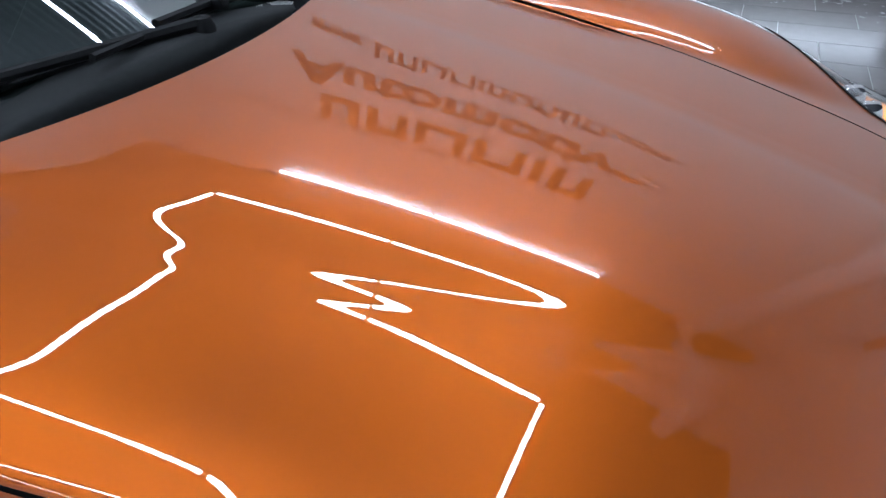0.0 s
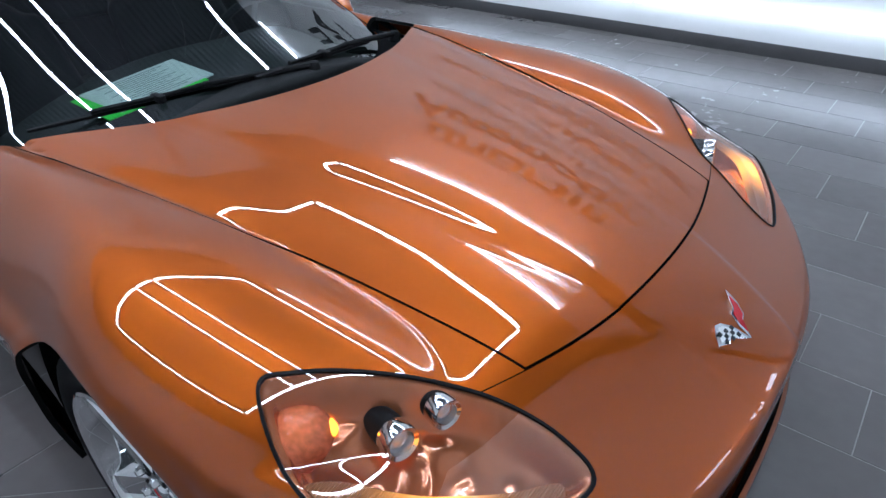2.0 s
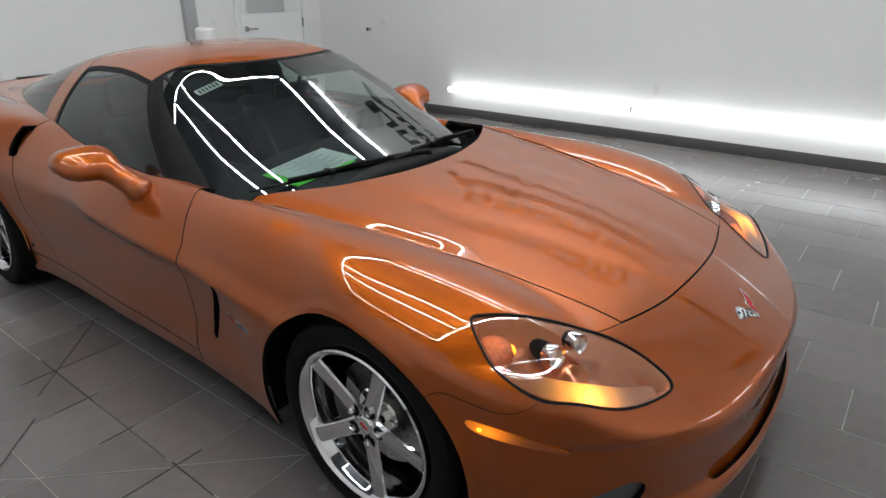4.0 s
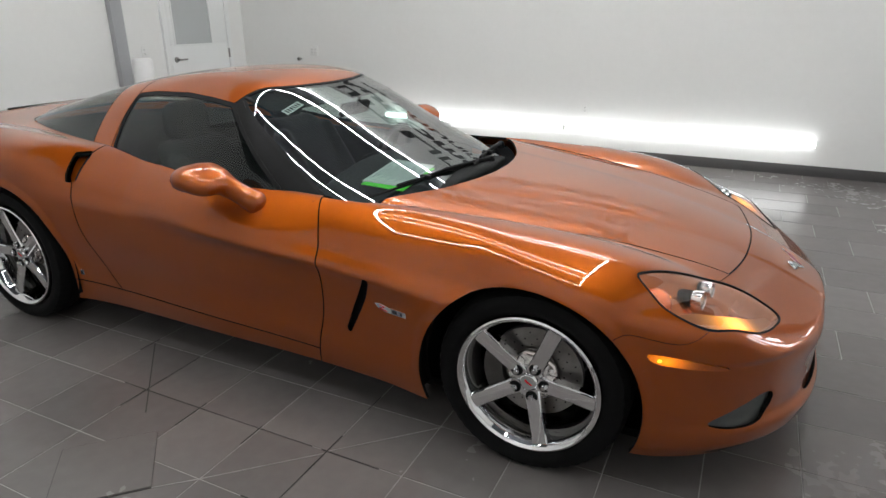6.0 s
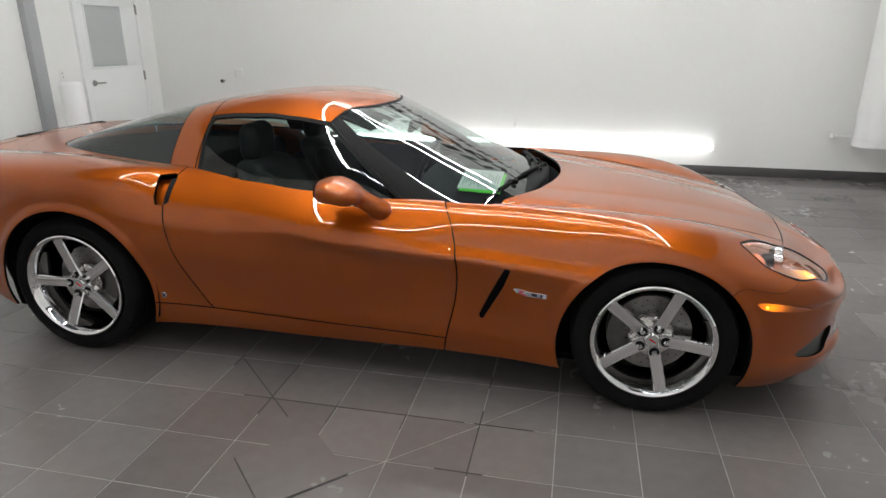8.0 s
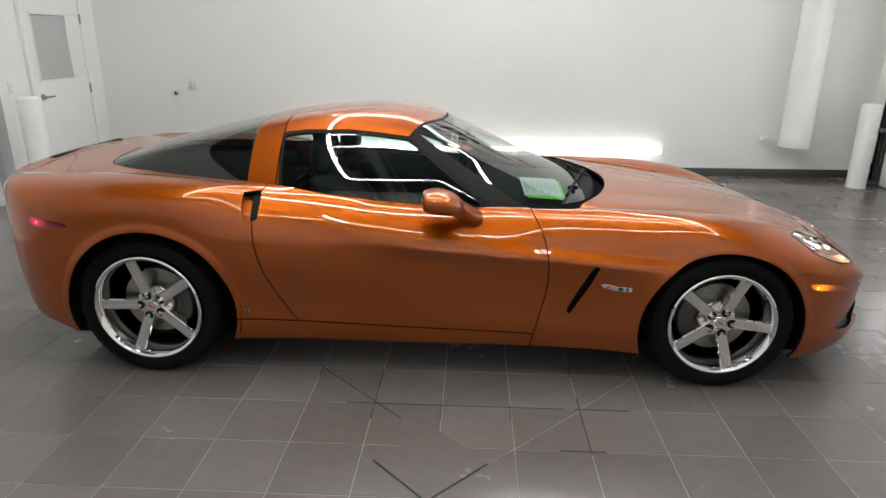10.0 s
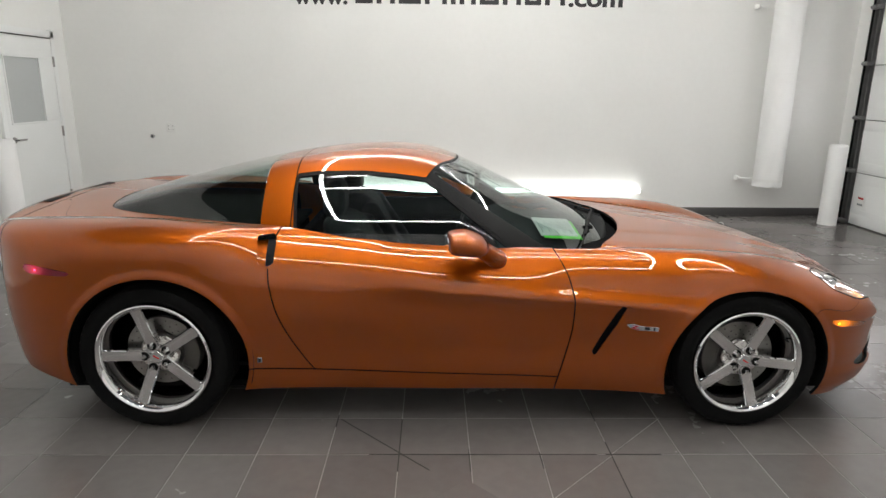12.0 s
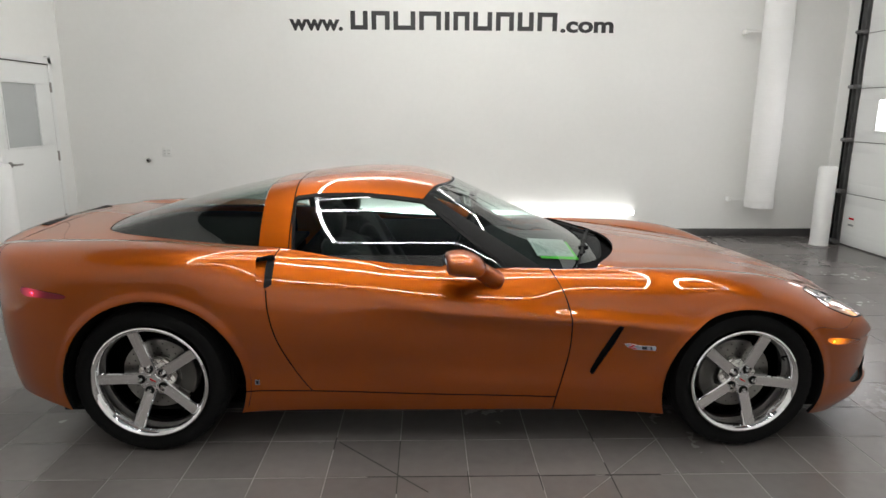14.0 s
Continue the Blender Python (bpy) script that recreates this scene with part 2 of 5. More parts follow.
def words(text, size, depth=0.004, spacing=1.0, bold=0.0):
    cu = bpy.data.curves.new("letters", "FONT")
    cu.body, cu.size, cu.extrude, cu.offset, cu.space_character = text, size, depth, bold, spacing
    ob = bpy.data.objects.new("letters", cu)
    scene.collection.objects.link(ob)
    me = bpy.data.meshes.new_from_object(ob.evaluated_get(bpy.context.evaluated_depsgraph_get()))
    bpy.data.objects.remove(ob)
    bpy.data.curves.remove(cu)
    return me


# ---- the room ----
W, L, R, N, H = WALL_Y, LEFT_X, RIGHT_X, NEAR_Y, CEIL_Z
floor = setting("floor", box(R - L + 0.4, W - N + 0.4, 0.1, ((L + R) / 2, (W + N) / 2, -0.0513)), GROUT, "grey porcelain tile floor with pale grout joints", "floor")
setting("wall_north", box(R - L + 0.4, 0.2, H, ((L + R) / 2, W + 0.1, H / 2)), WALL, "plain white painted showroom wall", "wall")
setting("wall_west", box(0.2, W - N, H, (L - 0.1, (W + N) / 2, H / 2)), WALL, "white painted side wall with doors", "wall")
setting("wall_east", box(0.2, W - N, H, (R + 0.1, (W + N) / 2, H / 2)), WALL, "white painted wall beside the overhead door", "wall")
setting("wall_south", box(R - L + 0.4, 0.2, H, ((L + R) / 2, N - 0.1, H / 2)), WALL, "plain white painted wall", "wall")


def deck():
    """Ribbed metal deck: trapezoid ribs that run along the room."""
    bm = bmesh.new()
    rows = []
    y = N - 0.1
    while y < W + 0.1:
        for dy, dz in ((0, 0), (0.06, 0), (0.08, 0.035), (0.13, 0.035)):
            rows.append([bm.verts.new((x, y + dy, H + dz)) for x in (L - 0.1, R + 0.1)])
        y += 0.15
    for a, b in zip(rows, rows[1:]):
        bm.faces.new((a[0], b[0], b[1], a[1]))
    return bm


setting("ceiling", deck(), CEIL, "dark ribbed metal deck ceiling", "ceiling")
for nm, b in (("baseboard_north", box(R - L, 0.012, 0.1, ((L + R) / 2, W - 0.006, 0.05), 0.003)),
              ("baseboard_east", box(0.012, 0.5, 0.1, (R - 0.006, W - 0.26, 0.05), 0.003)),
              ("baseboard_south", box(R - L, 0.012, 0.1, ((L + R) / 2, N + 0.006, 0.05), 0.003))):
    setting(nm, b, BASE, "charcoal tile baseboard along the wall", "baseboard")


def tube(name, ends, label, r=0.022, group="LED tubes", glow=None):
    """A glowing LED tube with end caps, on short clips."""
    a, b = Vector(ends[0]), Vector(ends[1])
    ob = thing(name, label, "light", group)
    d = (b - a).normalized()
    part("lit_tube", rod(a + d * 0.008, b - d * 0.008, r, 14), glow or LED, ob)
    for p, q in ((a, a + d * 0.008), (b - d * 0.008, b)):
        part("end_cap", rod(p, q, r * 1.08, 14), PLATE, ob)
    return ob


def wall_tube(ends, back, glow):
    ob = tube("wall_light", ends, "long glowing LED tube mounted along the white wall", 0.028, glow=glow)
    a, b = Vector(ends[0]), Vector(ends[1])
    for f in (0.06, 0.5, 0.94):
        p = a.lerp(b, f) + Vector(back) * 0.045
        part("clip", box(0.03, 0.05, 0.03, p, 0.004), PLATE, ob)
    return ob


# pairs of long tubes low on the wall and near its top
for z, g in ((0.31, LEDLOW), (5.33, LED)):
    wall_tube(((-2.16, W - 0.07, z), (0.07, W - 0.07, z)), (0, 1, 0), g)
    wall_tube(((0.085, W - 0.07, z), (2.47, W - 0.07, z)), (0, 1, 0), g)

RING_Z, RX0, RX1 = 4.0, -1.3, 2.05
RING_Y = (-2.6, -0.9, -0.25, 2.15)


def ceiling_tube(ends):
    ob = tube("ceiling_light", ends, "glowing LED tube of the ceiling light grid", glow=RINGLED)
    a, b = Vector(ends[0]), Vector(ends[1])
    for f in (0.15, 0.85):
        p = a.lerp(b, f)
        part("hanger", rod(p + Vector((0, 0, 0.02)), (p.x, p.y, H), 0.003, 6), STEEL, ob)
    return ob


for y in RING_Y:
    xm = (RX0 + RX1) / 2
    ceiling_tube(((RX0, y, RING_Z), (xm - 0.008, y, RING_Z)))
    ceiling_tube(((xm + 0.008, y, RING_Z), (RX1, y, RING_Z)))
for x in (RX0 - 0.03, RX1 + 0.03):
    for y0, y1 in zip(RING_Y, RING_Y[1:]):
        ceiling_tube(((x, y0 + 0.03, RING_Z), (x, y1 - 0.03, RING_Z)))
def spline(xs, vs):
    """A natural cubic spline through a few stations, straight beyond its ends."""
    xs, vs = np.array(xs, float), np.array(vs, float)
    if xs[0] > xs[-1]:
        xs, vs = xs[::-1], vs[::-1]
    n, h = len(xs), np.diff(xs)
    a, r = np.eye(n), np.zeros(n)
    for i in range(1, n - 1):
        a[i, i - 1:i + 2] = h[i - 1], 2 * (h[i - 1] + h[i]), h[i]
        r[i] = 6 * ((vs[i + 1] - vs[i]) / h[i] - (vs[i] - vs[i - 1]) / h[i - 1])
    m = np.linalg.solve(a, r)

    def at(x):
        x = np.asarray(x, float)
        i = np.clip(np.searchsorted(xs, x) - 1, 0, n - 2)
        c = np.clip(x, xs[0], xs[-1])
        u, w = xs[i + 1] - c, c - xs[i]
        v = (m[i] * u**3 + m[i + 1] * w**3) / (6 * h[i]) + (vs[i] / h[i] - m[i] * h[i] / 6) * u + (vs[i + 1] / h[i] - m[i + 1] * h[i] / 6) * w
        s0 = (vs[1] - vs[0]) / h[0] - h[0] * m[1] / 6
        s1 = (vs[-1] - vs[-2]) / h[-1] + h[-1] * m[-2] / 6
        return v + np.minimum(x - xs[0], 0) * s0 + np.maximum(x - xs[-1], 0) * s1
    return at


def smax(a, b, k):
    """The larger of two fields, with the edge between them rounded over about k metres."""
    return np.maximum(a, b) + np.maximum(k - np.abs(a - b), 0)**3 / (6 * k * k)


def smin(a, b, k):
    return -smax(-a, -b, k)


def ramp(v, a, b):
    t = np.clip((v - a) / (b - a), 0, 1)
    return t * t * t * (t * (6 * t - 15) + 10)


hood_mid = spline([0.6, 1.1, 1.5, 1.9, 2.2, 2.32], [0.862, 0.823, 0.774, 0.669, 0.518, 0.428])
deck_mid = spline([-0.6, -1.2, -1.6, -1.9, -2.1, -2.25], [0.93, 0.945, 0.952, 0.955, 0.957, 0.94])
ridge_top = spline([2.3, 2.1, 1.9, 1.65, 1.34, 1.1, 0.8, 0.45, 0.0, -0.4, -0.8, -1.35, -1.8, -2.2],
                   [0.36, 0.492, 0.630, 0.745, 0.803, 0.818, 0.826, 0.829, 0.841, 0.866, 0.902, 0.945, 0.945, 0.93])
ridge_out = spline([2.2, 1.9, 1.65, 1.34, 1.0, 0.5, 0.0, -0.6, -1.35, -2.0], [0.42, 0.58, 0.69, 0.738, 0.752, 0.755, 0.75, 0.745, 0.73, 0.70])
half_width = spline([2.3, 1.7, 1.34, 0.9, 0.5, -0.1, -0.7, -1.35, -1.9, -2.3], [0.915, 0.922, 0.914, 0.914, 0.890, 0.884, 0.880, 0.918, 0.915, 0.90])


def seam_out(x):
    """Half the breadth of the bonnet at its seam."""
    return 0.432 + 0.213 * (1.895 - x)


def running(ds, vs):
    """The running integral of a profile given at a few stations, as a smooth curve."""
    d = np.arange(ds[0], ds[-1] + 0.001, 0.0025)
    v = spline(ds, vs)(d)
    return spline(d, np.concatenate([[0], np.cumsum((v[1:] + v[:-1]) / 2 * 0.0025)]))


# the bonnet's outward fall on both sides of its crease, against the distance outwards from the crease
fall_in = running(np.linspace(-0.09, 0.4, 50), 1 - ramp(np.linspace(-0.09, 0.4, 50), -0.09, 0.0))
fall_crease = running([-0.09, -0.075, -0.06, -0.05, -0.03, -0.012, -0.002, 0.007, 0.016, 0.024, 0.032, 0.0375, 0.043, 0.06, 0.08, 0.10, 0.12, 0.16, 0.20, 0.26, 0.4],
                      [0, 0.0135, 0.034, 0.053, 0.092, 0.074, 0.046, 0.030, 0.033, 0.033, 0.019, 0.009, 0.010, 0.014, 0.018, 0.027, 0.034, 0.042, 0.05, 0.06, 0.06])
fall_edge = running(np.linspace(-0.09, 0.4, 50), ramp(np.linspace(-0.09, 0.4, 50), 0.15, 0.22))


def crease_out(x):
    return 0.335 - 0.20 * (x - 1.15)


def top_height(x, y):
    a = np.abs(y)
    c = np.clip(crease_out(x), 0.12, 0.5)
    k = 0.164 + 0.225 * np.clip(x - 1.4, -0.7, 0.6)
    d = np.clip(a - c, -0.09, 0.4)
    inner = np.minimum(a, c - 0.09)
    centre = hood_mid(x) - 0.010 * (1 - 0.6 * ramp(x, 1.6, 1.9)) - 0.10 * ramp(x, 0.66, 0.46)
    front = centre - k * inner**2 - 2 * k * (c - 0.09) * fall_in(d) - fall_crease(d) - 0.1 * fall_edge(d) * ramp(x, 1.5, 1.3)
    front = front - np.maximum(a - 0.66, 0) * (0.17 + ramp(x, 1.66, 1.42)) * ramp(x, 2.0, 1.85)
    nose = hood_mid(x) - k * (np.minimum(a, c)**2 + (0.8 + 0.9 * ramp(x, 1.9, 2.15)) * 2 * c * np.maximum(a - c, 0)) - 0.003 * ramp(a - c, -0.014, 0.014)
    front = front + (nose - front) * ramp(x, 1.85, 2.0)
    rear = deck_mid(x) - 0.03 * (a / 0.7)**2
    mid = front + (rear - front) * ramp(x, 0.4, -0.6)
    wing = ramp(x, 0.6, 1.1) * ramp(x, 2.0, 1.7)
    outer = 1.9 * ramp(x, -2.0, 1.0) - 1.30 * wing
    inside = 0.42 - 0.467 * wing
    fender = ridge_top(x) - 0.008 * wing - (np.where(a > ridge_out(x) - 0.021 * wing, outer, 1.9 * ramp(x, -2.0, 1.0) * (1 - ramp(x, 0.5, 0.9)) + inside * ramp(x, 0.5, 0.9)) + 1.2) * (a - ridge_out(x) + 0.021 * wing)**2
    fender = fender - 0.5 * np.maximum(seam_out(x) + 0.004 - a, 0) * ramp(x, 0.7, 0.95) * ramp(x, 1.95, 1.8)
    return smax(mid, fender, 0.012)


def arches(x, z):
    f = np.hypot((x - 1.330) / (0.382 - 0.010 * ramp(x, 1.2, 1.0)), (z - 0.30) / 0.378) - 1
    r = np.hypot((x + 1.308) / 0.390, (z - 0.330) / 0.398) - 1
    return np.minimum(f * 0.38, r * 0.39)


def low_body(x, y, z):
    a = np.abs(y)
    uf = np.maximum(x - 1.2, 0) / (1.034 - 0.014 * ramp(z, 0.515, 0.482) - 0.012 * ramp(z, 0.48, 0.36) + 0.034 * ramp(z, 0.31, 0.24) - 0.06 * ramp(z, 0.215, 0.12))
    ur = np.maximum(-1.2 - x, 0) / (0.96 - 0.30 * np.maximum(0.55 - z, 0)**1.5)
    b = half_width(x)
    v = np.maximum(a, 1e-6) / b
    rf = (uf**2.8 + v**2.8)**(1 / 2.8)
    rr = (ur**4.0 + v**4.0)**0.25
    f = (np.where(x > 0, rf, rr) - 1) * b
    crease = 0.602 + 0.073 * (0.755 - x)
    d = crease - z
    e = 0.00007 + 0.006 * ramp(x, 0.0, -0.6)
    s = np.clip(0.5 * (d + np.sqrt(d * d + e)) / 0.33, 0, 1)
    scoop = 0.033 * (1 - np.exp(-7 * s)) * (1 - s)**1.3 * ramp(x, -0.75, 0.15) * ramp(x, 1.05, 0.72)
    up = np.clip(0.085 * (np.sqrt(d * d + e) - d) / (ridge_top(x) - crease), 0, 0.25)
    shelf = ramp(x, -1.25, -0.7) * ramp(x, 1.55, 0.9)
    hips = ramp(x, 0.66, 0.25)
    lean = ((0.42 + 0.275 * hips) * up + (45.5 - 26.3 * hips) * up**3.56 + 0.08 * np.clip(x, -0.5, 0.5)**2 * ramp(up, 0.0, 0.06)) * shelf
    tuck = 0.040 * ramp(z, 0.62, 0.30) * ramp(x, 1.15, 0.7) * ramp(x, -1.2, -0.8) + 0.9 * np.maximum(0.34 - z, 0)**2
    shoulder = 0.0274 * hips * np.exp(-((z - 0.709 + 0.073 * (x - 0.1)) / 0.0907)**2) * shelf
    f = f - shoulder + scoop + lean + tuck - 0.006 * ramp(arches(x, z), 0.05, 0.0) * ramp(z, 0.2, 0.4)
    return smax(f, z - top_height(x, y), 0.13 - 0.08 * ramp(x, 1.72, 2.02) - 0.07 * shelf - 0.045 * ramp(x, 1.0, 1.3) * ramp(x, 1.85, 1.5) * (1 - shelf))


roof_mid = spline([0.95, 0.8, 0.6, 0.4, 0.2, 0.0, -0.15, -0.3, -0.6, -0.9, -1.3, -1.65, -1.95],
                  [0.753, 0.832, 0.932, 1.025, 1.109, 1.180, 1.214, 1.226, 1.213, 1.168, 1.078, 0.982, 0.88])
cabin_out = spline([0.9, 0.4, 0.0, -0.5, -0.9, -1.3, -1.7, -2.0], [0.72, 0.742, 0.748, 0.735, 0.705, 0.635, 0.53, 0.44])


screen_dip = spline([-0.35, -0.15, 0.0, 0.2, 0.45, 0.7, 0.95], [0, 0, 0, -0.0133, -0.0231, -0.0138, -0.0138])


def cabin(x, y, z):
    """Roof, glass and pillars; the windscreen is flat across its middle and bows back towards the pillars."""
    a = np.abs(y)
    q = 0.397 * ramp(x, -0.35, 0.35) - 0.18 * ramp(x, -0.7, -1.4)
    y2 = np.minimum(a, 0.8)**2
    screen = ramp(x, -0.1, 0.2)
    bow = y2 + (0.914 * y2 * y2 - 0.691 * y2) * screen
    back = x + q * bow
    top = roof_mid(back) + screen_dip(np.clip(back, -0.35, 0.95)) - 0.13 * y2 - 0.179 * bow * screen
    side = (a - cabin_out(x) + 0.36 * (z - 0.80) + 1.25 * np.maximum(z - 0.80, 0)**2) * 0.86
    return smax(side, (z - top) * 0.9, 0.11)


def polygonize(fn, lo, hi, h):
    """The surface fn = 0 in a box, as vertices that lie on it and triangles that face outwards."""
    lo, hi = np.array(lo, float), np.array(hi, float)
    n = np.ceil((hi - lo) / h).astype(int) + 1
    ax = [lo[i] + h * np.arange(n[i]) for i in range(3)]
    f = fn(ax[0][:, None, None], ax[1][None, :, None], ax[2][None, None, :]) + np.zeros(n)
    s = f < 0
    cnt = np.zeros(n - 1, int)
    for i in (0, 1):
        for j in (0, 1):
            for k in (0, 1):
                cnt += s[i:n[0] - 1 + i, j:n[1] - 1 + j, k:n[2] - 1 + k]
    cell = np.argwhere((cnt > 0) & (cnt < 8))
    idx = -np.ones(n - 1, int)
    idx[tuple(cell.T)] = np.arange(len(cell))
    tot, num = np.zeros((len(cell), 3)), np.zeros(len(cell))
    for a in range(3):
        for p in range(4):
            o = [0, 0, 0]
            o[(a + 1) % 3], o[(a + 2) % 3] = p & 1, p >> 1
            c0 = cell + o
            c1 = c0.copy()
            c1[:, a] += 1
            v0, v1 = f[tuple(c0.T)], f[tuple(c1.T)]
            hit = (v0 < 0) != (v1 < 0)
            w = np.where(hit, v0 / np.where(hit, v0 - v1, 1), 0)
            q = c0.astype(float)
            q[:, a] += w
            tot += q * hit[:, None]
            num += hit
    verts = project(fn, lo + h * tot / num[:, None], 4)
    quads = []
    for a in range(3):
        b, c = (a + 1) % 3, (a + 2) % 3
        sl0, sl1 = [slice(None)] * 3, [slice(None)] * 3
        sl0[a], sl1[a] = slice(0, -1), slice(1, None)
        e = np.argwhere(s[tuple(sl0)] != s[tuple(sl1)])
        e = e[(e[:, b] > 0) & (e[:, c] > 0) & (e[:, b] < n[b] - 1) & (e[:, c] < n[c] - 1)]
        ring = []
        for db, dc in ((-1, -1), (0, -1), (0, 0), (-1, 0)):
            g = e.copy()
            g[:, b] += db
            g[:, c] += dc
            ring.append(idx[tuple(g.T)])
        q = np.stack(ring, 1)
        flip = ~s[tuple(e.T)]
        q[flip] = q[flip][:, ::-1]
        quads.append(q)
    q = np.concatenate(quads)
    d0 = np.linalg.norm(verts[q[:, 0]] - verts[q[:, 2]], axis=1)
    d1 = np.linalg.norm(verts[q[:, 1]] - verts[q[:, 3]], axis=1)
    m = d0 < d1
    tris = np.concatenate([q[m][:, [0, 1, 2]], q[m][:, [0, 2, 3]], q[~m][:, [0, 1, 3]], q[~m][:, [1, 2, 3]]])
    return verts, tris


def gradient(fn, v):
    g, e = np.zeros_like(v), 2e-4
    for i in range(3):
        d = np.zeros(3)
        d[i] = e
        p, m = v + d, v - d
        g[:, i] = (fn(p[:, 0], p[:, 1], p[:, 2]) - fn(m[:, 0], m[:, 1], m[:, 2])) / (2 * e)
    return g


def project(fn, v, rounds):
    for _ in range(rounds):
        g = gradient(fn, v)
        v = v - g * (fn(v[:, 0], v[:, 1], v[:, 2]) / np.maximum((g * g).sum(1), 1e-3))[:, None]
    return v


def clip(verts, tris, fields):
    """The part of a triangle mesh where every field is positive, cut cleanly along each one's zero in turn."""
    data = np.stack([np.asarray(f, float) + np.zeros(len(verts)) for f in fields], 1)
    tris = tris[(data > 0)[tris].any(1).all(1)]
    verts, tris, data = packed(verts, tris, data)
    for n in range(data.shape[1]):
        verts, tris, data = cut_by(verts, tris, data, n)
    return packed(verts, tris, data)[:2]


def packed(verts, tris, data):
    used = np.zeros(len(verts), bool)
    used[tris.ravel()] = True
    back = np.cumsum(used) - 1
    return verts[used], back[tris], data[used]


def cut_by(verts, tris, data, n):
    keep = data[:, n]
    side = keep > 0
    k = side[tris].sum(1)
    if not ((k == 1) | (k == 2)).any():
        return verts, tris[k == 3], data
    out, pairs, made, base = [], [], {}, len(verts)

    def cut(i, j):
        key = (i, j) if i < j else (j, i)
        if key not in made:
            made[key] = base + len(pairs)
            pairs.append(key)
        return made[key]
    for t in tris[(k == 1) | (k == 2)].tolist():
        poly = []
        for i, j in ((t[0], t[1]), (t[1], t[2]), (t[2], t[0])):
            if side[i]:
                poly.append(i)
            if side[i] != side[j]:
                poly.append(cut(i, j))
        for q in range(1, len(poly) - 1):
            out.append((poly[0], poly[q], poly[q + 1]))
    a, b = np.array(pairs).T
    w = (keep[a] / (keep[a] - keep[b]))[:, None]
    verts = np.concatenate([verts, verts[a] + w * (verts[b] - verts[a])])
    data = np.concatenate([data, data[a] + w * (data[b] - data[a])])
    return verts, np.concatenate([tris[k == 3], np.array(out, int).reshape(-1, 3)]), data


def panel_mesh(name, fn, verts, tris, depth=0.012, lift=0.0):
    """A sheet of the skin with its edges turned inwards by depth; its normals follow the surface itself."""
    verts = project(fn, verts, 2)
    g = gradient(fn, verts)
    nor = g / np.linalg.norm(g, axis=1)[:, None]
    verts = verts + nor * lift
    e = np.concatenate([tris[:, [0, 1]], tris[:, [1, 2]], tris[:, [2, 0]]])
    code = e.min(1) * len(verts) + e.max(1)
    _, first, num = np.unique(code, return_index=True, return_counts=True)
    rim = e[first[num == 1]]
    a, b = verts[rim[:, 0]], verts[rim[:, 1]]
    na, nb = nor[rim[:, 0]], nor[rim[:, 1]]
    side = np.cross(b - a, na)
    side /= np.maximum(np.linalg.norm(side, axis=1), 1e-9)[:, None]
    n, m = len(verts), len(rim)
    acc = np.zeros_like(verts)
    np.add.at(acc, rim[:, 0], side)
    np.add.at(acc, rim[:, 1], side)
    acc /= np.maximum(np.linalg.norm(acc, axis=1), 1e-9)[:, None]
    v = [verts, a, b, a - na * depth, b - nb * depth]
    sa, sb = acc[rim[:, 0]], acc[rim[:, 1]]
    nn = [nor, sa, sb, sa, sb]
    i = n + np.arange(m)
    wall = np.concatenate([np.stack([i + m, i, i + 2 * m], 1), np.stack([i + m, i + 2 * m, i + 3 * m], 1)])
    return smooth_mesh(name, np.concatenate(v), np.concatenate([tris, wall]), np.concatenate(nn), len(tris))


def smooth_mesh(name, v, t, nor=None, face=None):
    me = bpy.data.meshes.new(name)
    me.vertices.add(len(v))
    me.vertices.foreach_set("co", np.asarray(v, np.float32).ravel())
    me.loops.add(3 * len(t))
    me.loops.foreach_set("vertex_index", np.asarray(t, np.int32).ravel())
    me.polygons.add(len(t))
    me.polygons.foreach_set("loop_start", np.arange(0, 3 * len(t), 3, dtype=np.int32))
    me.polygons.foreach_set("use_smooth", np.ones(len(t), bool))
    if face is not None:
        me.polygons.foreach_set("material_index", (np.arange(len(t)) >= face).astype(np.int32))
    me.update(calc_edges=True)
    me.validate()
    if nor is not None and len(me.vertices) == len(nor):
        me.normals_split_custom_set_from_vertices([tuple(q) for q in nor])
    return me


def outline_field(points, u, v):
    """How far inside (positive) or outside a closed, rounded outline the points (u, v) lie."""
    p = np.array(points, float)
    n, dense = len(p), []
    for i in range(n):
        a, b, c, d = p[i - 1], p[i], p[(i + 1) % n], p[(i + 2) % n]
        for t in np.arange(0, 1, 0.2):
            dense.append(0.5 * (2 * b + (c - a) * t + (2 * a - 5 * b + 4 * c - d) * t * t + (3 * b - a - 3 * c + d) * t**3))
    return polygon_field(dense, u, v)


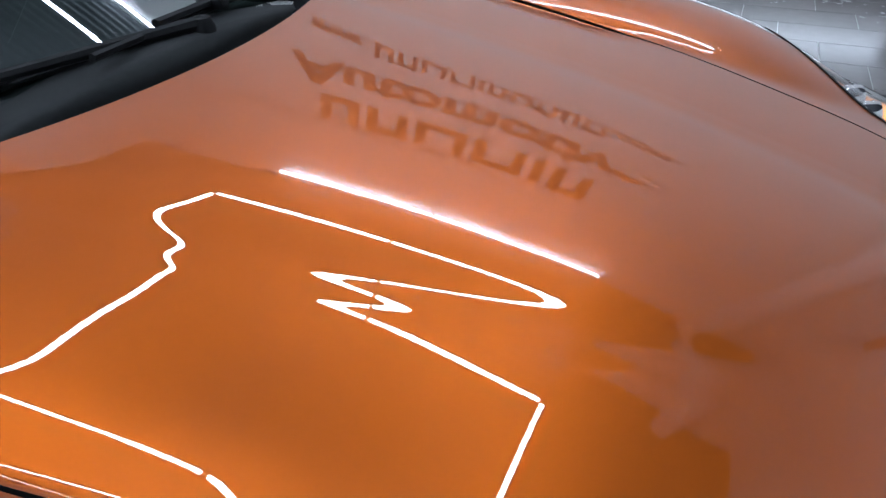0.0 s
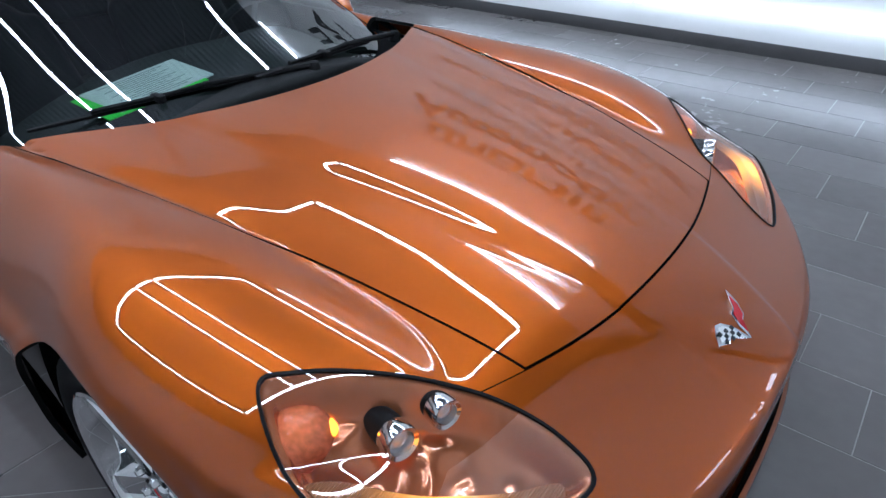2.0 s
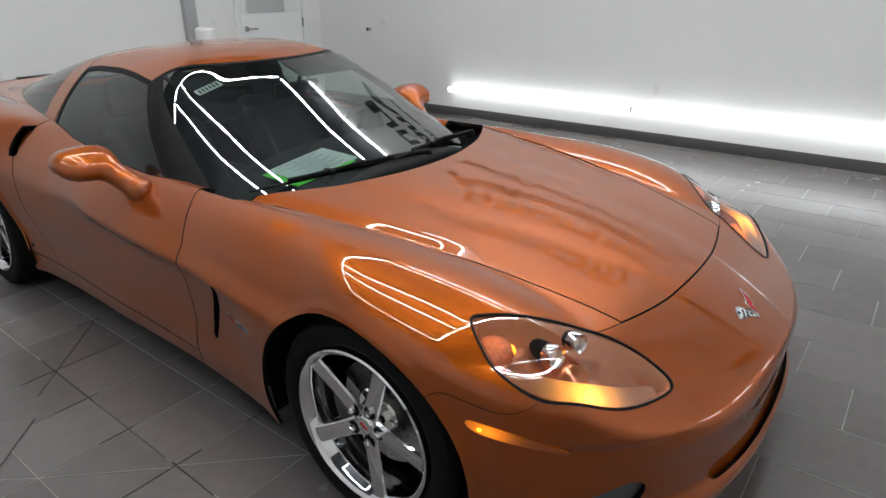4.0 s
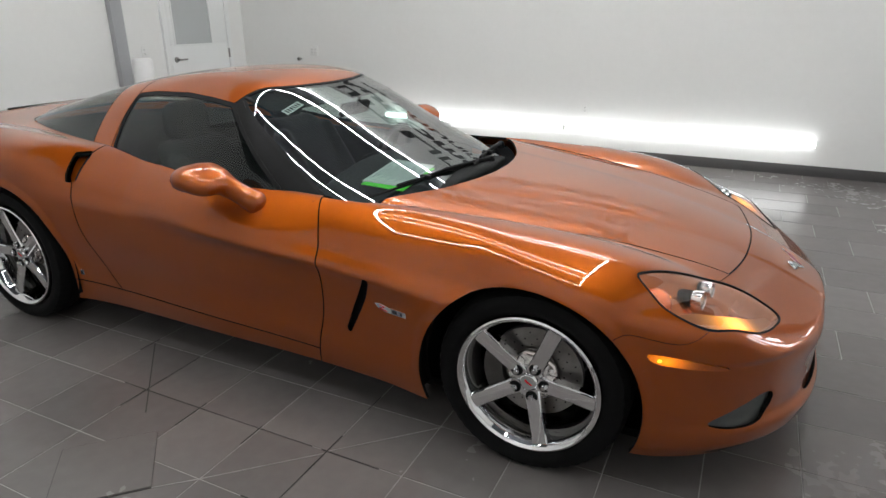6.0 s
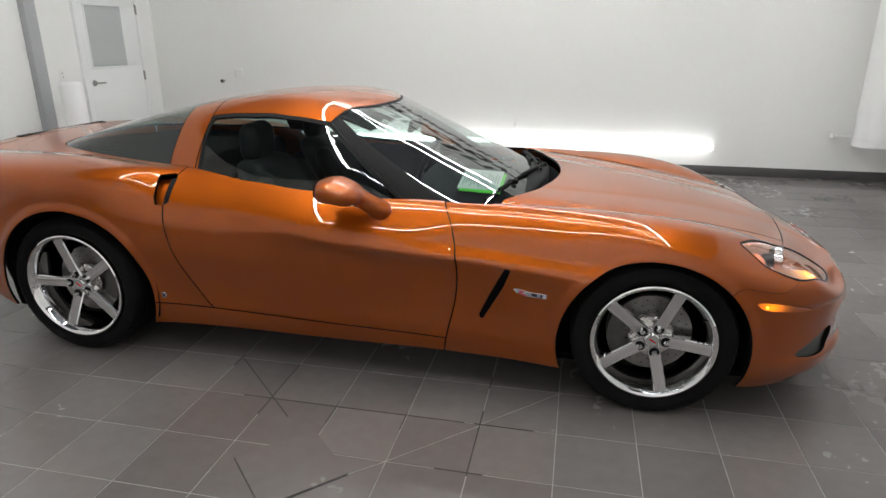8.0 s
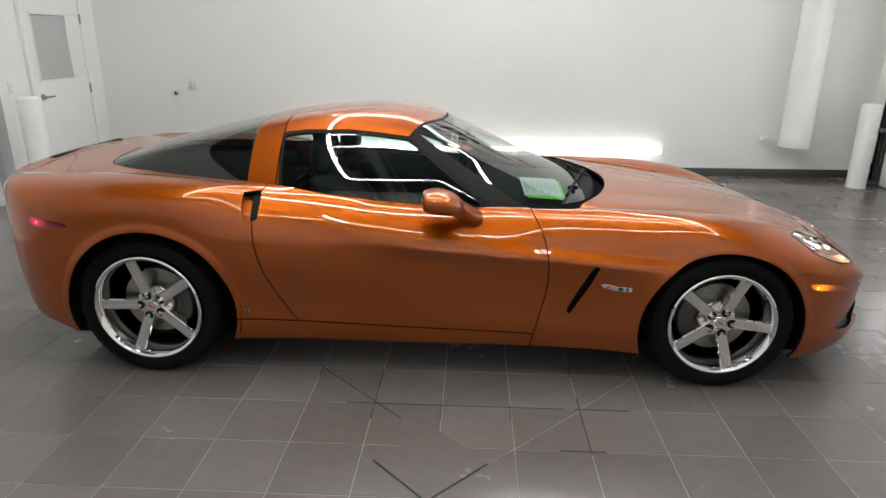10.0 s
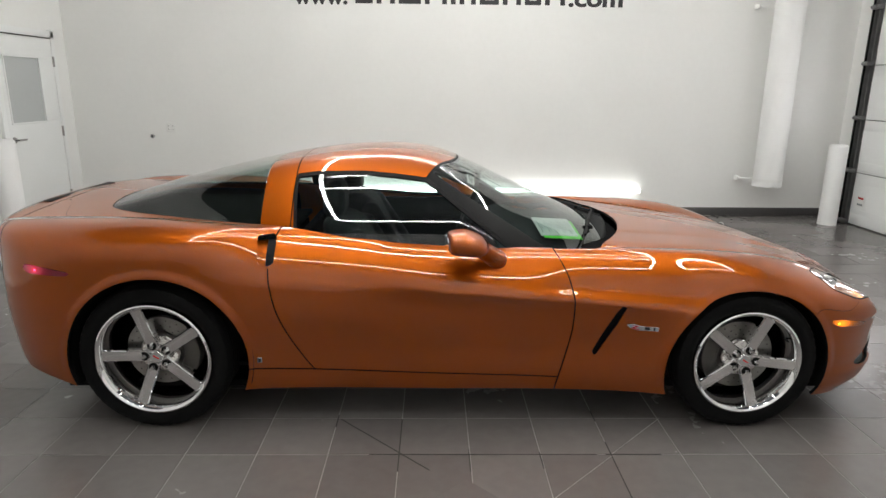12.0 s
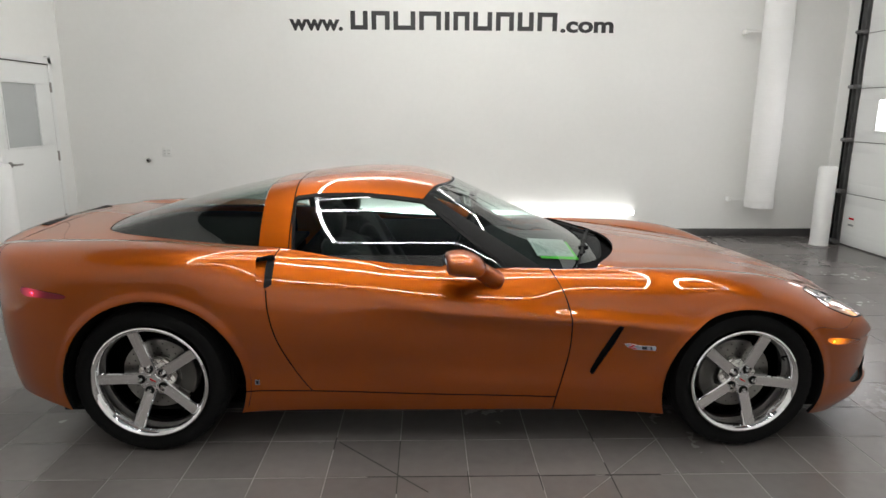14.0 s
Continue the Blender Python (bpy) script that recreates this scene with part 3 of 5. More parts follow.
def polygon_field(points, u, v):
    p = np.array(points, float)
    best, inside = np.full(len(u), 9.0), np.zeros(len(u), bool)
    near = (u > p[:, 0].min() - 0.1) & (u < p[:, 0].max() + 0.1) & (v > p[:, 1].min() - 0.1) & (v < p[:, 1].max() + 0.1)
    uu, vv = u[near], v[near]
    bb, ii = np.full(len(uu), 9.0), np.zeros(len(uu), bool)
    for a, b in zip(p, np.roll(p, -1, 0)):
        d = b - a
        t = np.clip(((uu - a[0]) * d[0] + (vv - a[1]) * d[1]) / max(d @ d, 1e-12), 0, 1)
        bb = np.minimum(bb, np.hypot(uu - a[0] - t * d[0], vv - a[1] - t * d[1]))
        if a[1] != b[1]:
            ii ^= ((a[1] > vv) != (b[1] > vv)) & (uu < a[0] + (vv - a[1]) * d[0] / (b[1] - a[1]))
    best[near], inside[near] = bb, ii
    return np.where(inside, best, -best)

# ---- the car: panels cut from its skin ----
car = thing("sports_car", "orange metallic two-door sports coupe parked on tile floor", "car")
GAP = 0.0028


def hood_front(a):
    return 1.945 - 0.31 * a * a


def hood_rear(a):
    return 0.915 - 0.50 * a * a


door_front = spline([0.10, 0.237, 0.427, 0.62, 0.745, 0.834, 0.90], [0.47, 0.488, 0.530, 0.536, 0.503, 0.449, 0.40])
door_rear = spline([0.20, 0.308, 0.45, 0.595, 0.749, 0.887, 0.95], [-0.56, -0.652, -0.735, -0.787, -0.809, -0.790, -0.755])
bumper_seam = spline([1.45, 1.55, 1.62, 1.68, 1.75, 1.812, 1.85, 1.88], [0.40, 0.50, 0.580, 0.586, 0.573, 0.576, 0.603, 0.64])


def sill_line(x):
    return 0.262 - 0.030 * (x + 0.2)


HEADLAMP = [(1.637, 0.763), (1.661, 0.722), (1.723, 0.648), (1.811, 0.56), (1.898, 0.509), (1.983, 0.477), (2.048, 0.484), (2.032, 0.575),
            (1.990, 0.674), (1.925, 0.757), (1.852, 0.803), (1.765, 0.815), (1.69, 0.798)]
MARKER = [(1.708, 0.532), (1.722, 0.508), (1.80, 0.493), (1.90, 0.481), (1.925, 0.482), (1.915, 0.494), (1.82, 0.519)]
TAILMARK = [(-1.845, 0.778), (-1.838, 0.744), (-1.76, 0.738), (-1.66, 0.737), (-1.636, 0.748), (-1.66, 0.757), (-1.76, 0.772)]
SCOOP = [(-0.866, 0.884), (-0.800, 0.888), (-0.786, 0.872), (-0.786, 0.780), (-0.802, 0.768), (-0.846, 0.766), (-0.858, 0.80)]
VENT = [(0.742, 0.606), (0.766, 0.600), (0.735, 0.515), (0.690, 0.43), (0.648, 0.352), (0.632, 0.372), (0.675, 0.47)]
WINDOW = [(-0.724, 0.86), (-0.745, 1.095), (-0.735, 1.122), (-0.63, 1.134), (-0.42, 1.138), (-0.27, 1.128), (-0.12, 1.112), (0.012, 1.016), (0.140, 0.921), (0.285, 0.814), (0.36, 0.75), (0.0, 0.72), (-0.5, 0.76)]

lv, lt = polygonize(low_body, (-2.24, -0.99, 0.10), (2.36, 0.99, 1.02), 0.0105)
cv, ct = polygonize(cabin, (-2.02, -0.82, 0.72), (0.98, 0.82, 1.29), 0.0125)
x, y, z = lv.T
a = np.abs(y)
lamp = np.where(z > 0.45, outline_field(HEADLAMP, x, a), -0.1)
flank = a > 0.6
mark = np.where(flank, outline_field(MARKER, x, z), -0.1)
tail = np.where(flank, outline_field(TAILMARK, x, z), -0.1)
scoop = np.where(flank, polygon_field(SCOOP, x, z), -0.1)
vent = np.where(flank, polygon_field(VENT, x, z), -0.1)
bottom = 0.172 - 0.03 * ramp(x, 1.5, 1.8) + 0.10 * ramp(x, -1.4, -2.0)
free = np.where(z > 0.70, cabin(x, y, z) - 0.001, 0.1)
skin = [free, z - bottom, arches(x, z)]
bump = np.maximum(np.maximum(np.minimum(x - hood_front(a), (0.66 - a) * 4), np.minimum(x - 1.862, (a - 0.60) * 4)), np.where(x > 1.45, np.minimum(bumper_seam(np.minimum(x, 1.87)) - z, (a - 0.62) * 4), -0.5))
mouth = np.where(x > 1.6, 0.027 - np.hypot(np.maximum(a - 0.41, 0) * 0.8, z - 0.298 - 0.02 * a), -0.5)
pocket = np.where(x > 1.6, outline_field([(0.79, 0.296), (0.74, 0.268), (0.665, 0.285), (0.635, 0.355), (0.68, 0.372)], a, z), -0.5)
hoodf = np.minimum.reduce([seam_out(x) - a, hood_front(a) - x, x - hood_rear(a)])
cowl = np.minimum.reduce([hood_rear(a) - x, 0.715 - a, x - 0.35])


def panel(name, fields, mat=PAINT, fn=low_body, v=None, t=None, depth=0.012, lift=0.0, label="", parent=None):
    pv, pt = clip(lv if v is None else v, lt if t is None else t, fields)
    me = panel_mesh(name, fn, pv, pt, depth, lift)
    me.materials.append(mat)
    # edges of orange panels painted black, standing in for shade in the seams
    me.materials.append(DARK if mat is PAINT else mat)
    return part(name, me, mat, parent or car, label)



def bucket_form(x, y, z):
    """The floor of the lamp bowl: the skin, sunk by some centimetres away from the lamp's edge."""
    sh = np.broadcast(x, y, z).shape
    d = outline_field(HEADLAMP, (x + np.zeros(sh)).ravel(), np.abs(y + np.zeros(sh)).ravel()).reshape(sh)
    a = np.abs(y)
    flutes = 0.006 * np.sin(46 * (x + 0.75 * a)) + 0.002 * np.sin(95 * (x - 0.35 * a))
    pods = 0.030 * np.exp(-((x - 1.80)**2 + (a - 0.665)**2) / 0.0011) + 0.030 * np.exp(-((x - 1.825)**2 + (a - 0.585)**2) / 0.0009)
    return low_body(x, y, z) + 0.004 + (0.052 + flutes) * ramp(d, 0.0, 0.045) + pods * ramp(d, 0.02, 0.06) * 0.8


uv, ut = polygonize(bucket_form, (1.60, -0.84, 0.45), (2.08, -0.44, 0.80), 0.0075)
uv = np.concatenate([uv, uv * (1, -1, 1)])
ut = np.concatenate([ut, ut[:, ::-1] + len(uv) // 2])
outside = skin + [-lamp - 0.0025]


def bonnet_grid():
    """The bonnet's own sheet, with lines that run along its two creases."""
    half = np.concatenate([np.linspace(0, 1, 11)[:-1], 1 + np.linspace(0, 1, 51)[:-1], 2 + np.linspace(0, 1, 23)])
    line = np.concatenate([-half[:0:-1], half])
    gx, gl = np.meshgrid(np.linspace(0.45, 2.02, 190), line, indexing="ij")
    c = crease_out(gx)
    g = np.abs(gl)
    w = np.where(g < 1, g * (c - 0.09), np.where(g < 2, c - 0.09 + (g - 1) * 0.14, c + 0.05 + (g - 2) * (seam_out(gx) + 0.02 - c - 0.05)))
    gy = w * np.sign(gl)
    v = np.stack([gx, gy, top_height(gx, gy)], 2).reshape(-1, 3)
    n, m = gx.shape
    i = (np.arange(n - 1)[:, None] * m + np.arange(m - 1)).ravel()
    return project(low_body, v, 8), np.concatenate([np.stack([i, i + m, i + m + 1], 1), np.stack([i, i + m + 1, i + 1], 1)])


bv, bt = bonnet_grid()
bx, by, bz = bv.T
ba = np.abs(by)
panel("bonnet", [np.where(bz > 0.70, cabin(bx, by, bz) - 0.001, 0.1), seam_out(bx) - ba - GAP, hood_front(ba) - bx - 0.0042, bx - hood_rear(ba) - GAP], v=bv, t=bt, label="orange bonnet with two raised creases")
panel("front_bumper", outside + [bump - 0.0012, -mark - 0.001, -mouth, -pocket], depth=0.014, label="orange front bumper with wide lower intake")
panel("cowl", skin + [cowl + 0.004], COWL, lift=-0.045, label="black plastic cowl below the windscreen")
df, dr, sl = door_front(z), door_rear(z), sill_line(x)
quarter_in = a - 0.60 + 0.35 * ramp(x, -1.75, -2.0)
tail_cut = x + 1.985 + 0.05 * ramp(z, 0.9, 0.6)
for sgn in (-1, 1):
    half = y * sgn
    body = outside + [half]
    panel("front_fender", body + [x - df - GAP, -hoodf - GAP, -bump - 0.0008, -cowl - GAP, -vent], depth=0.012)
    panel("door", body + [df - x - GAP, x - dr - GAP, z - sl - GAP, -scoop], depth=0.02)
    panel("rocker", body + [df - x - GAP, sl - z - GAP, x + 1.2], depth=0.03)
    panel("rear_quarter", body + [dr - x - GAP, np.where(x > -1.2, z - sl - GAP, 0.1), tail_cut - GAP, quarter_in, -tail - 0.001, -scoop], depth=0.012)
    panel("scoop_liner", skin + [half, scoop + 0.008], PAINT, lift=-0.045, depth=0.0)
    panel("scoop_slot", skin + [half, scoop - 0.003, x + 0.822], BLACK, lift=-0.025, depth=0.0)
    panel("vent_liner", skin + [half, vent + 0.008], BLACK, lift=-0.03, depth=0.0)
    for nm, f, lens, lit, at, lab in (("front_marker", mark, AMBER, AMBERLIT, (1.752, 0.515), "amber side marker lens, lit"),
                                      ("rear_marker", tail, REDLENS, REDLIT, (-1.80, 0.757), "dark red side marker lens, lit")):
        m = panel(nm, skin + [half, f - 0.0005], lens, lift=0.003, label=lab)
        q = project(low_body, np.array([[at[0], sgn * half_width(at[0]), at[1]]]), 12)[0]
        part("bulb", moved(lathe([(0.0001, 0.006), (0.005, 0.004), (0.008, 0.0)], 12), pose(*q) @ Matrix.Scale(sgn, 4, (0, 1, 0))), lit, m, "glowing bulb in the marker")
    hl = part("headlamp", panel_mesh("seal", low_body, *clip(lv, lt, skin + [half, lamp + 0.003, 0.002 - lamp]), 0.008, 0.002), BLACK, car, "clear headlamp with black seal and lit amber indicator")
    panel("lens_cover", skin + [half, lamp - 0.0015], LENS, lift=-0.001, depth=0.003, parent=hl, label="clear domed plastic cover")
    ux, uy, uz = uv.T
    panel("bucket", [uy * sgn, outline_field(HEADLAMP, ux, np.abs(uy)) - 0.001, uz - 0.45], BUCKET, fn=bucket_form, v=uv, t=ut, depth=0.0, parent=hl, label="orange painted lamp bucket")
    for px, py, pz, pr in ((1.812, 0.665, 0.640, 0.029), (1.832, 0.585, 0.646, 0.026)):
        m = pose(px, sgn * py, pz, 0, 84, 14 * sgn)
        part("projector_ring", moved(lathe([(pr * 0.70, -0.012), (pr * 0.74, 0.010), (pr * 0.97, 0.013), (pr * 1.02, 0.006), (pr * 0.98, -0.016), (pr * 0.70, -0.016)], 32, "Z"), m), CHROME, hl)
        part("projector_tube", moved(lathe([(pr * 0.94, -0.014), (pr * 0.90, -0.060), (pr * 0.60, -0.066)], 28, "Z"), m), BLACK, hl)
        part("projector_lens", moved(lathe([(0.0001, 0.006), (pr * 0.3, 0.005), (pr * 0.55, 0.0), (pr * 0.72, -0.008)], 28, "Z"), m), PEARL, hl)
    m = pose(1.698, sgn * 0.742, 0.642, 0, 60, -52 * sgn)
    part("reflector_bowl", moved(lathe([(0.0001, 0.043), (0.012, 0.041), (0.026, 0.035), (0.040, 0.022), (0.050, 0.003), (0.054, -0.025)], 18, "Z"), m), REDAMBER, hl, "faceted red-amber side reflector")
    part("side_bulb", moved(lathe([(0.0001, 0.010), (0.011, 0.007), (0.018, -0.004)], 10, "Z"), m @ pose(0.010, 0.004 * sgn, 0.036)), AMBERLIT, hl)
    # the indicator's glow is painted emission; no bulb stands behind it
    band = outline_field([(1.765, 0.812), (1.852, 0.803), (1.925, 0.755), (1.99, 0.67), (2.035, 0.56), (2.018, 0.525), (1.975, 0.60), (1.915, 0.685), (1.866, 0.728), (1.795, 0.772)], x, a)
    panel("indicator", skin + [half, lamp - 0.007, band], RIBBEDGLOW, lift=-0.014, depth=0.02, parent=hl, label="ribbed indicator window with amber bulb glow painted in")
panel("rear_deck", skin + [-quarter_in - GAP, -0.9 - x, tail_cut - GAP])
panel("rear_bumper", skin + [-tail_cut - GAP], depth=0.03)
for sgn in (-1, 1):
    panel("side_duct", skin + [y * sgn, pocket + 0.012], DUCTGREY, lift=-0.022, depth=0.0, label="grey plastic screen in the side duct")
panel("intake_liner", skin + [mouth + 0.02], PAINT, lift=-0.022, depth=0.0, label="orange inner face of the lower intake")

# greenhouse
x, y, z = cv.T
a = np.abs(y)
above = [low_body(x, y, z) - 0.0005, z - 0.74]
wind = np.where(a > 0.40, polygon_field(WINDOW, x, z), -0.1)
screen_edge = z - (1.074 - 0.612 * x)
header = x + 0.62 * y * y - 0.045
halo0, halo1 = -0.742, -0.885
glass = dict(fn=cabin, v=cv, t=ct)
sunk = [low_body(x, y, z) + 0.05, z - 0.70]
panel("windscreen", sunk + [screen_edge - 0.004, header - 0.004, x + 0.4], WSGLASS, depth=0.004, lift=-0.003, label="curved windscreen reflecting ceiling lights", **glass)
panel("screen_seal", sunk + [np.maximum(0.005 - screen_edge, 0.005 - header), screen_edge + 0.007, header + 0.007, x + 0.4], BLACK, depth=0.006, lift=-0.001, **glass)
panel("roof", above + [-header - 0.008, x - halo0 - GAP, -wind - 0.001], PAINT, depth=0.015, label="orange lift-out roof panel", **glass)
panel("roof_lining", above + [-header - 0.002, x - halo1 - 0.01, -wind - 0.001], LEATHER, depth=0.0, lift=-0.02, label="black roof lining", **glass)
panel("roof_hoop", above + [halo0 - x - GAP, x - halo1 - GAP], PAINT, **glass)
panel("hatch_glass", above + [halo1 - x - 0.004], HATCHGLASS, depth=0.004, lift=-0.001, label="dark tinted rear hatch glass", **glass)
for sgn in (-1, 1):
    half = above + [y * sgn]
    panel("side_window", half + [wind - 0.012], SIDEGLASS, depth=0.004, lift=-0.004, label="dark tinted door glass", **glass)
    panel("window_seal", half + [0.013 - wind, wind, x - halo0 - GAP], BLACK, lift=-0.001, **glass)
    panel("screen_pillar", [low_body(x, y, z) + 0.02, z - 0.70, y * sgn] + [-wind - 0.0005, -screen_edge - 0.006, header + 0.004], PILLAR, depth=0.01, label="satin black windscreen pillar", **glass)


# unseen dark lining, added behind the panels so gaps and openings look black
def lining(x, y, z):
    return low_body(x, y, z) + 0.085


nv, nt = polygonize(lining, (-2.2, -0.95, 0.10), (2.3, 0.95, 1.0), 0.05)
x, y, z = nv.T
part("dark_lining", panel_mesh("dark_lining", lining, *clip(nv, nt, [np.maximum.reduce([x - 0.95, -1.0 - x, 0.36 - z]), arches(x, z) - 0.01, z - 0.17]), 0.0), DARK, car)
part("floor_pan", box(3.6, 1.5, 0.03, (0, 0, 0.165)), DARK, car)
for sgn in (-1, 1):
    for cx, cz, r in ((1.325, 0.32, 0.40), (-1.300, 0.335, 0.405)):
        b = lathe([(r, 0.0), (r, 0.30)], 40)
        bmesh.ops.delete(b, geom=[v for v in b.verts if v.co.z < -0.16], context="VERTS")
        part("wheel_liner", moved(b, pose(cx, -0.86 if sgn < 0 else 0.56, cz)), DARK, car)
        part("liner_wall", moved(box(0.80, 0.01, 0.62, (0, 0, 0.05)), pose(cx, sgn * 0.56, cz)), DARK, car)


# ---- wheels ----
def tyre(radius, rim, half_w):
    """A tyre with round sidewalls, four grooves round it and cut shoulder blocks; its outer side faces -y."""
    prof = [(rim, -half_w * 0.80), (rim + 0.012, -half_w * 0.93), (rim + 0.035, -half_w * 1.0), (radius - 0.030, -half_w * 0.99), (radius - 0.012, -half_w * 0.93), (radius - 0.003, -half_w * 0.80)]
    g = [-0.55, -0.18, 0.18, 0.55]
    for c in g:
        for dy, dr in ((-0.045, 0), (-0.04, -0.008), (0.04, -0.008), (0.045, 0)):
            prof.append((radius + dr, half_w * (c + dy)))
    prof += [(r, -h) for r, h in prof[5::-1]]
    bm = bmesh.new()
    steps, rings = 150, []
    for i in range(steps):
        c, s = math.cos(2 * math.pi * i / steps), math.sin(2 * math.pi * i / steps)
        ring = []
        for k, (r, h) in enumerate(prof):
            if k in (4, 5, 22, 23) and i % 3 == 0:
                r -= 0.003
            ring.append(bm.verts.new((r * c, h, r * s)))
        rings.append(ring)
    for i in range(steps):
        p, q = rings[i], rings[(i + 1) % steps]
        for k in range(len(prof) - 1):
            bm.faces.new((p[k], p[k + 1], q[k + 1], q[k]))
    bmesh.ops.recalc_face_normals(bm, faces=bm.faces)
    return bm


def spoke(rim):
    """One flat tapered spoke pointing along +x, with bevelled flanks and a foot at the rim."""
    bm = bmesh.new()
    rows = []
    for r, w, f, d in ((0.030, 0.030, 0.012, 0.030), (0.070, 0.0265, 0.010, 0.036), (0.13, 0.0255, 0.004, 0.038), (rim - 0.025, 0.027, -0.006, 0.040), (rim - 0.004, 0.031, -0.010, 0.044)):
        rows.append([bm.verts.new((r, f + d, -w * 0.9)), bm.verts.new((r, f + 0.006, -w)), bm.verts.new((r, f, -w * 0.86)), bm.verts.new((r, f - 0.0015, 0)),
                     bm.verts.new((r, f, w * 0.86)), bm.verts.new((r, f + 0.006, w)), bm.verts.new((r, f + d, w * 0.9))])
    for p, q in zip(rows, rows[1:]):
        for k in range(6):
            bm.faces.new((p[k], q[k], q[k + 1], p[k + 1]))
        bm.faces.new((p[6], q[6], q[0], p[0]))
    bm.faces.new(rows[0])
    bm.faces.new(rows[-1][::-1])
    bmesh.ops.recalc_face_normals(bm, faces=bm.faces)
    return bm


def wheel(at, radius, rim, half_w, face, phase, mirror):
    """A wheel with its hub's outer face at the given place; mirror turns it to the car's other side."""
    hub = new("wheel")
    hub.parent = car
    tagged(hub, "polished five-spoke alloy wheel with low-profile black tyre")
    hub.matrix_basis = pose(*at, 0, 0, 180 if mirror else 0)
    cy = half_w - face
    part("tyre", moved(tyre(radius, rim, half_w), pose(0, cy, 0)), RUBBER, hub)
    lip = -face
    part("rim", lathe([(rim + 0.004, lip + 0.012), (rim + 0.002, lip), (rim - 0.004, lip - 0.003), (rim - 0.011, lip + 0.001), (rim - 0.016, lip + 0.006), (rim - 0.030, lip + 0.045), (rim - 0.036, lip + 0.075),
                       (rim - 0.042, lip + 0.10), (rim - 0.044, lip + 0.18), (rim - 0.018, lip + 0.21), (rim + 0.004, lip + 0.215)], 72), CHROME, hub)
    for k in range(5):
        ang = phase + 72 * k
        m = pose(0, 0, 0, 0, -ang, 0)
        part("spoke", moved(spoke(rim), m), CHROME, hub)
        c2, s2 = math.cos(radians(ang)), math.sin(radians(ang))
        part("nut_well", moved(lathe([(0.0001, -0.0005), (0.0205, -0.0005), (0.0215, 0.010)], 20), pose(0.054 * c2, 0.010, 0.054 * s2)), DARK, hub)
        part("lug_nut", moved(lathe([(0.0001, -0.014), (0.0075, -0.0135), (0.0105, -0.009), (0.0115, -0.001), (0.0125, 0.004), (0.0125, 0.012)], 6), pose(0.054 * c2, 0.006, 0.054 * s2)), NUT, hub)
    part("hub_face", lathe([(0.0001, 0.003), (0.026, 0.004), (0.031, 0.008), (0.034, 0.016), (0.060, 0.020), (0.062, 0.05)], 40), CHROME, hub)
    part("cap_mark", join(box(0.016, 0.0012, 0.006, (-0.004, 0.0025, 0.003), turn=pose(0, 0, 0, 0, 35, 0)), box(0.013, 0.0012, 0.004, (0.008, 0.0025, -0.004), turn=pose(0, 0, 0, 0, 35, 0))), REDPAINT, hub)
    part("hub_plate", lathe([(0.0001, 0.048), (0.086, 0.048), (0.092, 0.053), (0.092, 0.072)], 10), SILVER, hub, "bright machined hub plate behind the spokes")
    disc = part("brake_disc", lathe([(0.055, 0.075), (0.085, 0.075), (0.085, 0.085), (0.163, 0.085), (0.163, 0.110), (0.085, 0.110)], 56), DISC, hub, "drilled steel brake disc")
    holes = bmesh.new()
    for i in range(54):
        ang, r = i * 2 * math.pi / 54 * 1.0 + (i % 3) * 0.06, (0.100, 0.122, 0.144)[i % 3]
        bmesh.ops.create_circle(holes, cap_ends=True, segments=6, radius=0.0032, matrix=pose(r * math.cos(ang), 0.0842, r * math.sin(ang), 90))
    tagged(part("drill_holes", holes, DARK, disc), kind="stuff")
    cs = -1 if at[0] > 0 else 1
    arc = []
    for rr in (0.108, 0.178):
        seq = [(rr * math.cos(radians(t)), rr * math.sin(radians(t))) for t in range(-30, 31, 6)]
        arc += seq if rr < 0.15 else seq[::-1]
    cal = prism(arc, 0.075, 0.006)
    part("caliper", moved(cal, pose(0, 0.13, 0, 90) @ (pose(0, 0, 0, 0, 0, 180 if cs < 0 else 0))), CALIPER, hub, "dark grey brake caliper")
    part("axle_hub", lathe([(0.0001, 0.05), (0.07, 0.05), (0.07, 0.16), (0.0001, 0.16)], 24), DARK, hub)
    part("valve", moved(rod((0, 0, 0), (0, -0.03, 0), 0.004, 8), pose((rim - 0.035) * math.cos(radians(phase - 40)), lip + 0.05, (rim - 0.035) * math.sin(radians(phase - 40)))), BLACK, hub)


for sgn in (-1, 1):
    wheel((1.341, sgn * 0.862, 0.327), 0.327, 0.243, 0.122, 0.020, 68 if sgn < 0 else 100, sgn > 0)
    wheel((-1.335, sgn * 0.856, 0.340), 0.340, 0.256, 0.142, 0.028, 106 if sgn < 0 else 60, sgn > 0)


# ---- door mirrors ----
def capsule(x, y, z, p, q, r0, r1):
    d = np.subtract(q, p)
    t = np.clip(((x - p[0]) * d[0] + (y - p[1]) * d[1] + (z - p[2]) * d[2]) / (d @ d), 0, 1)
    return np.sqrt((x - p[0] - t * d[0])**2 + (y - p[1] - t * d[1])**2 + (z - p[2] - t * d[2])**2) - (r0 + (r1 - r0) * t)


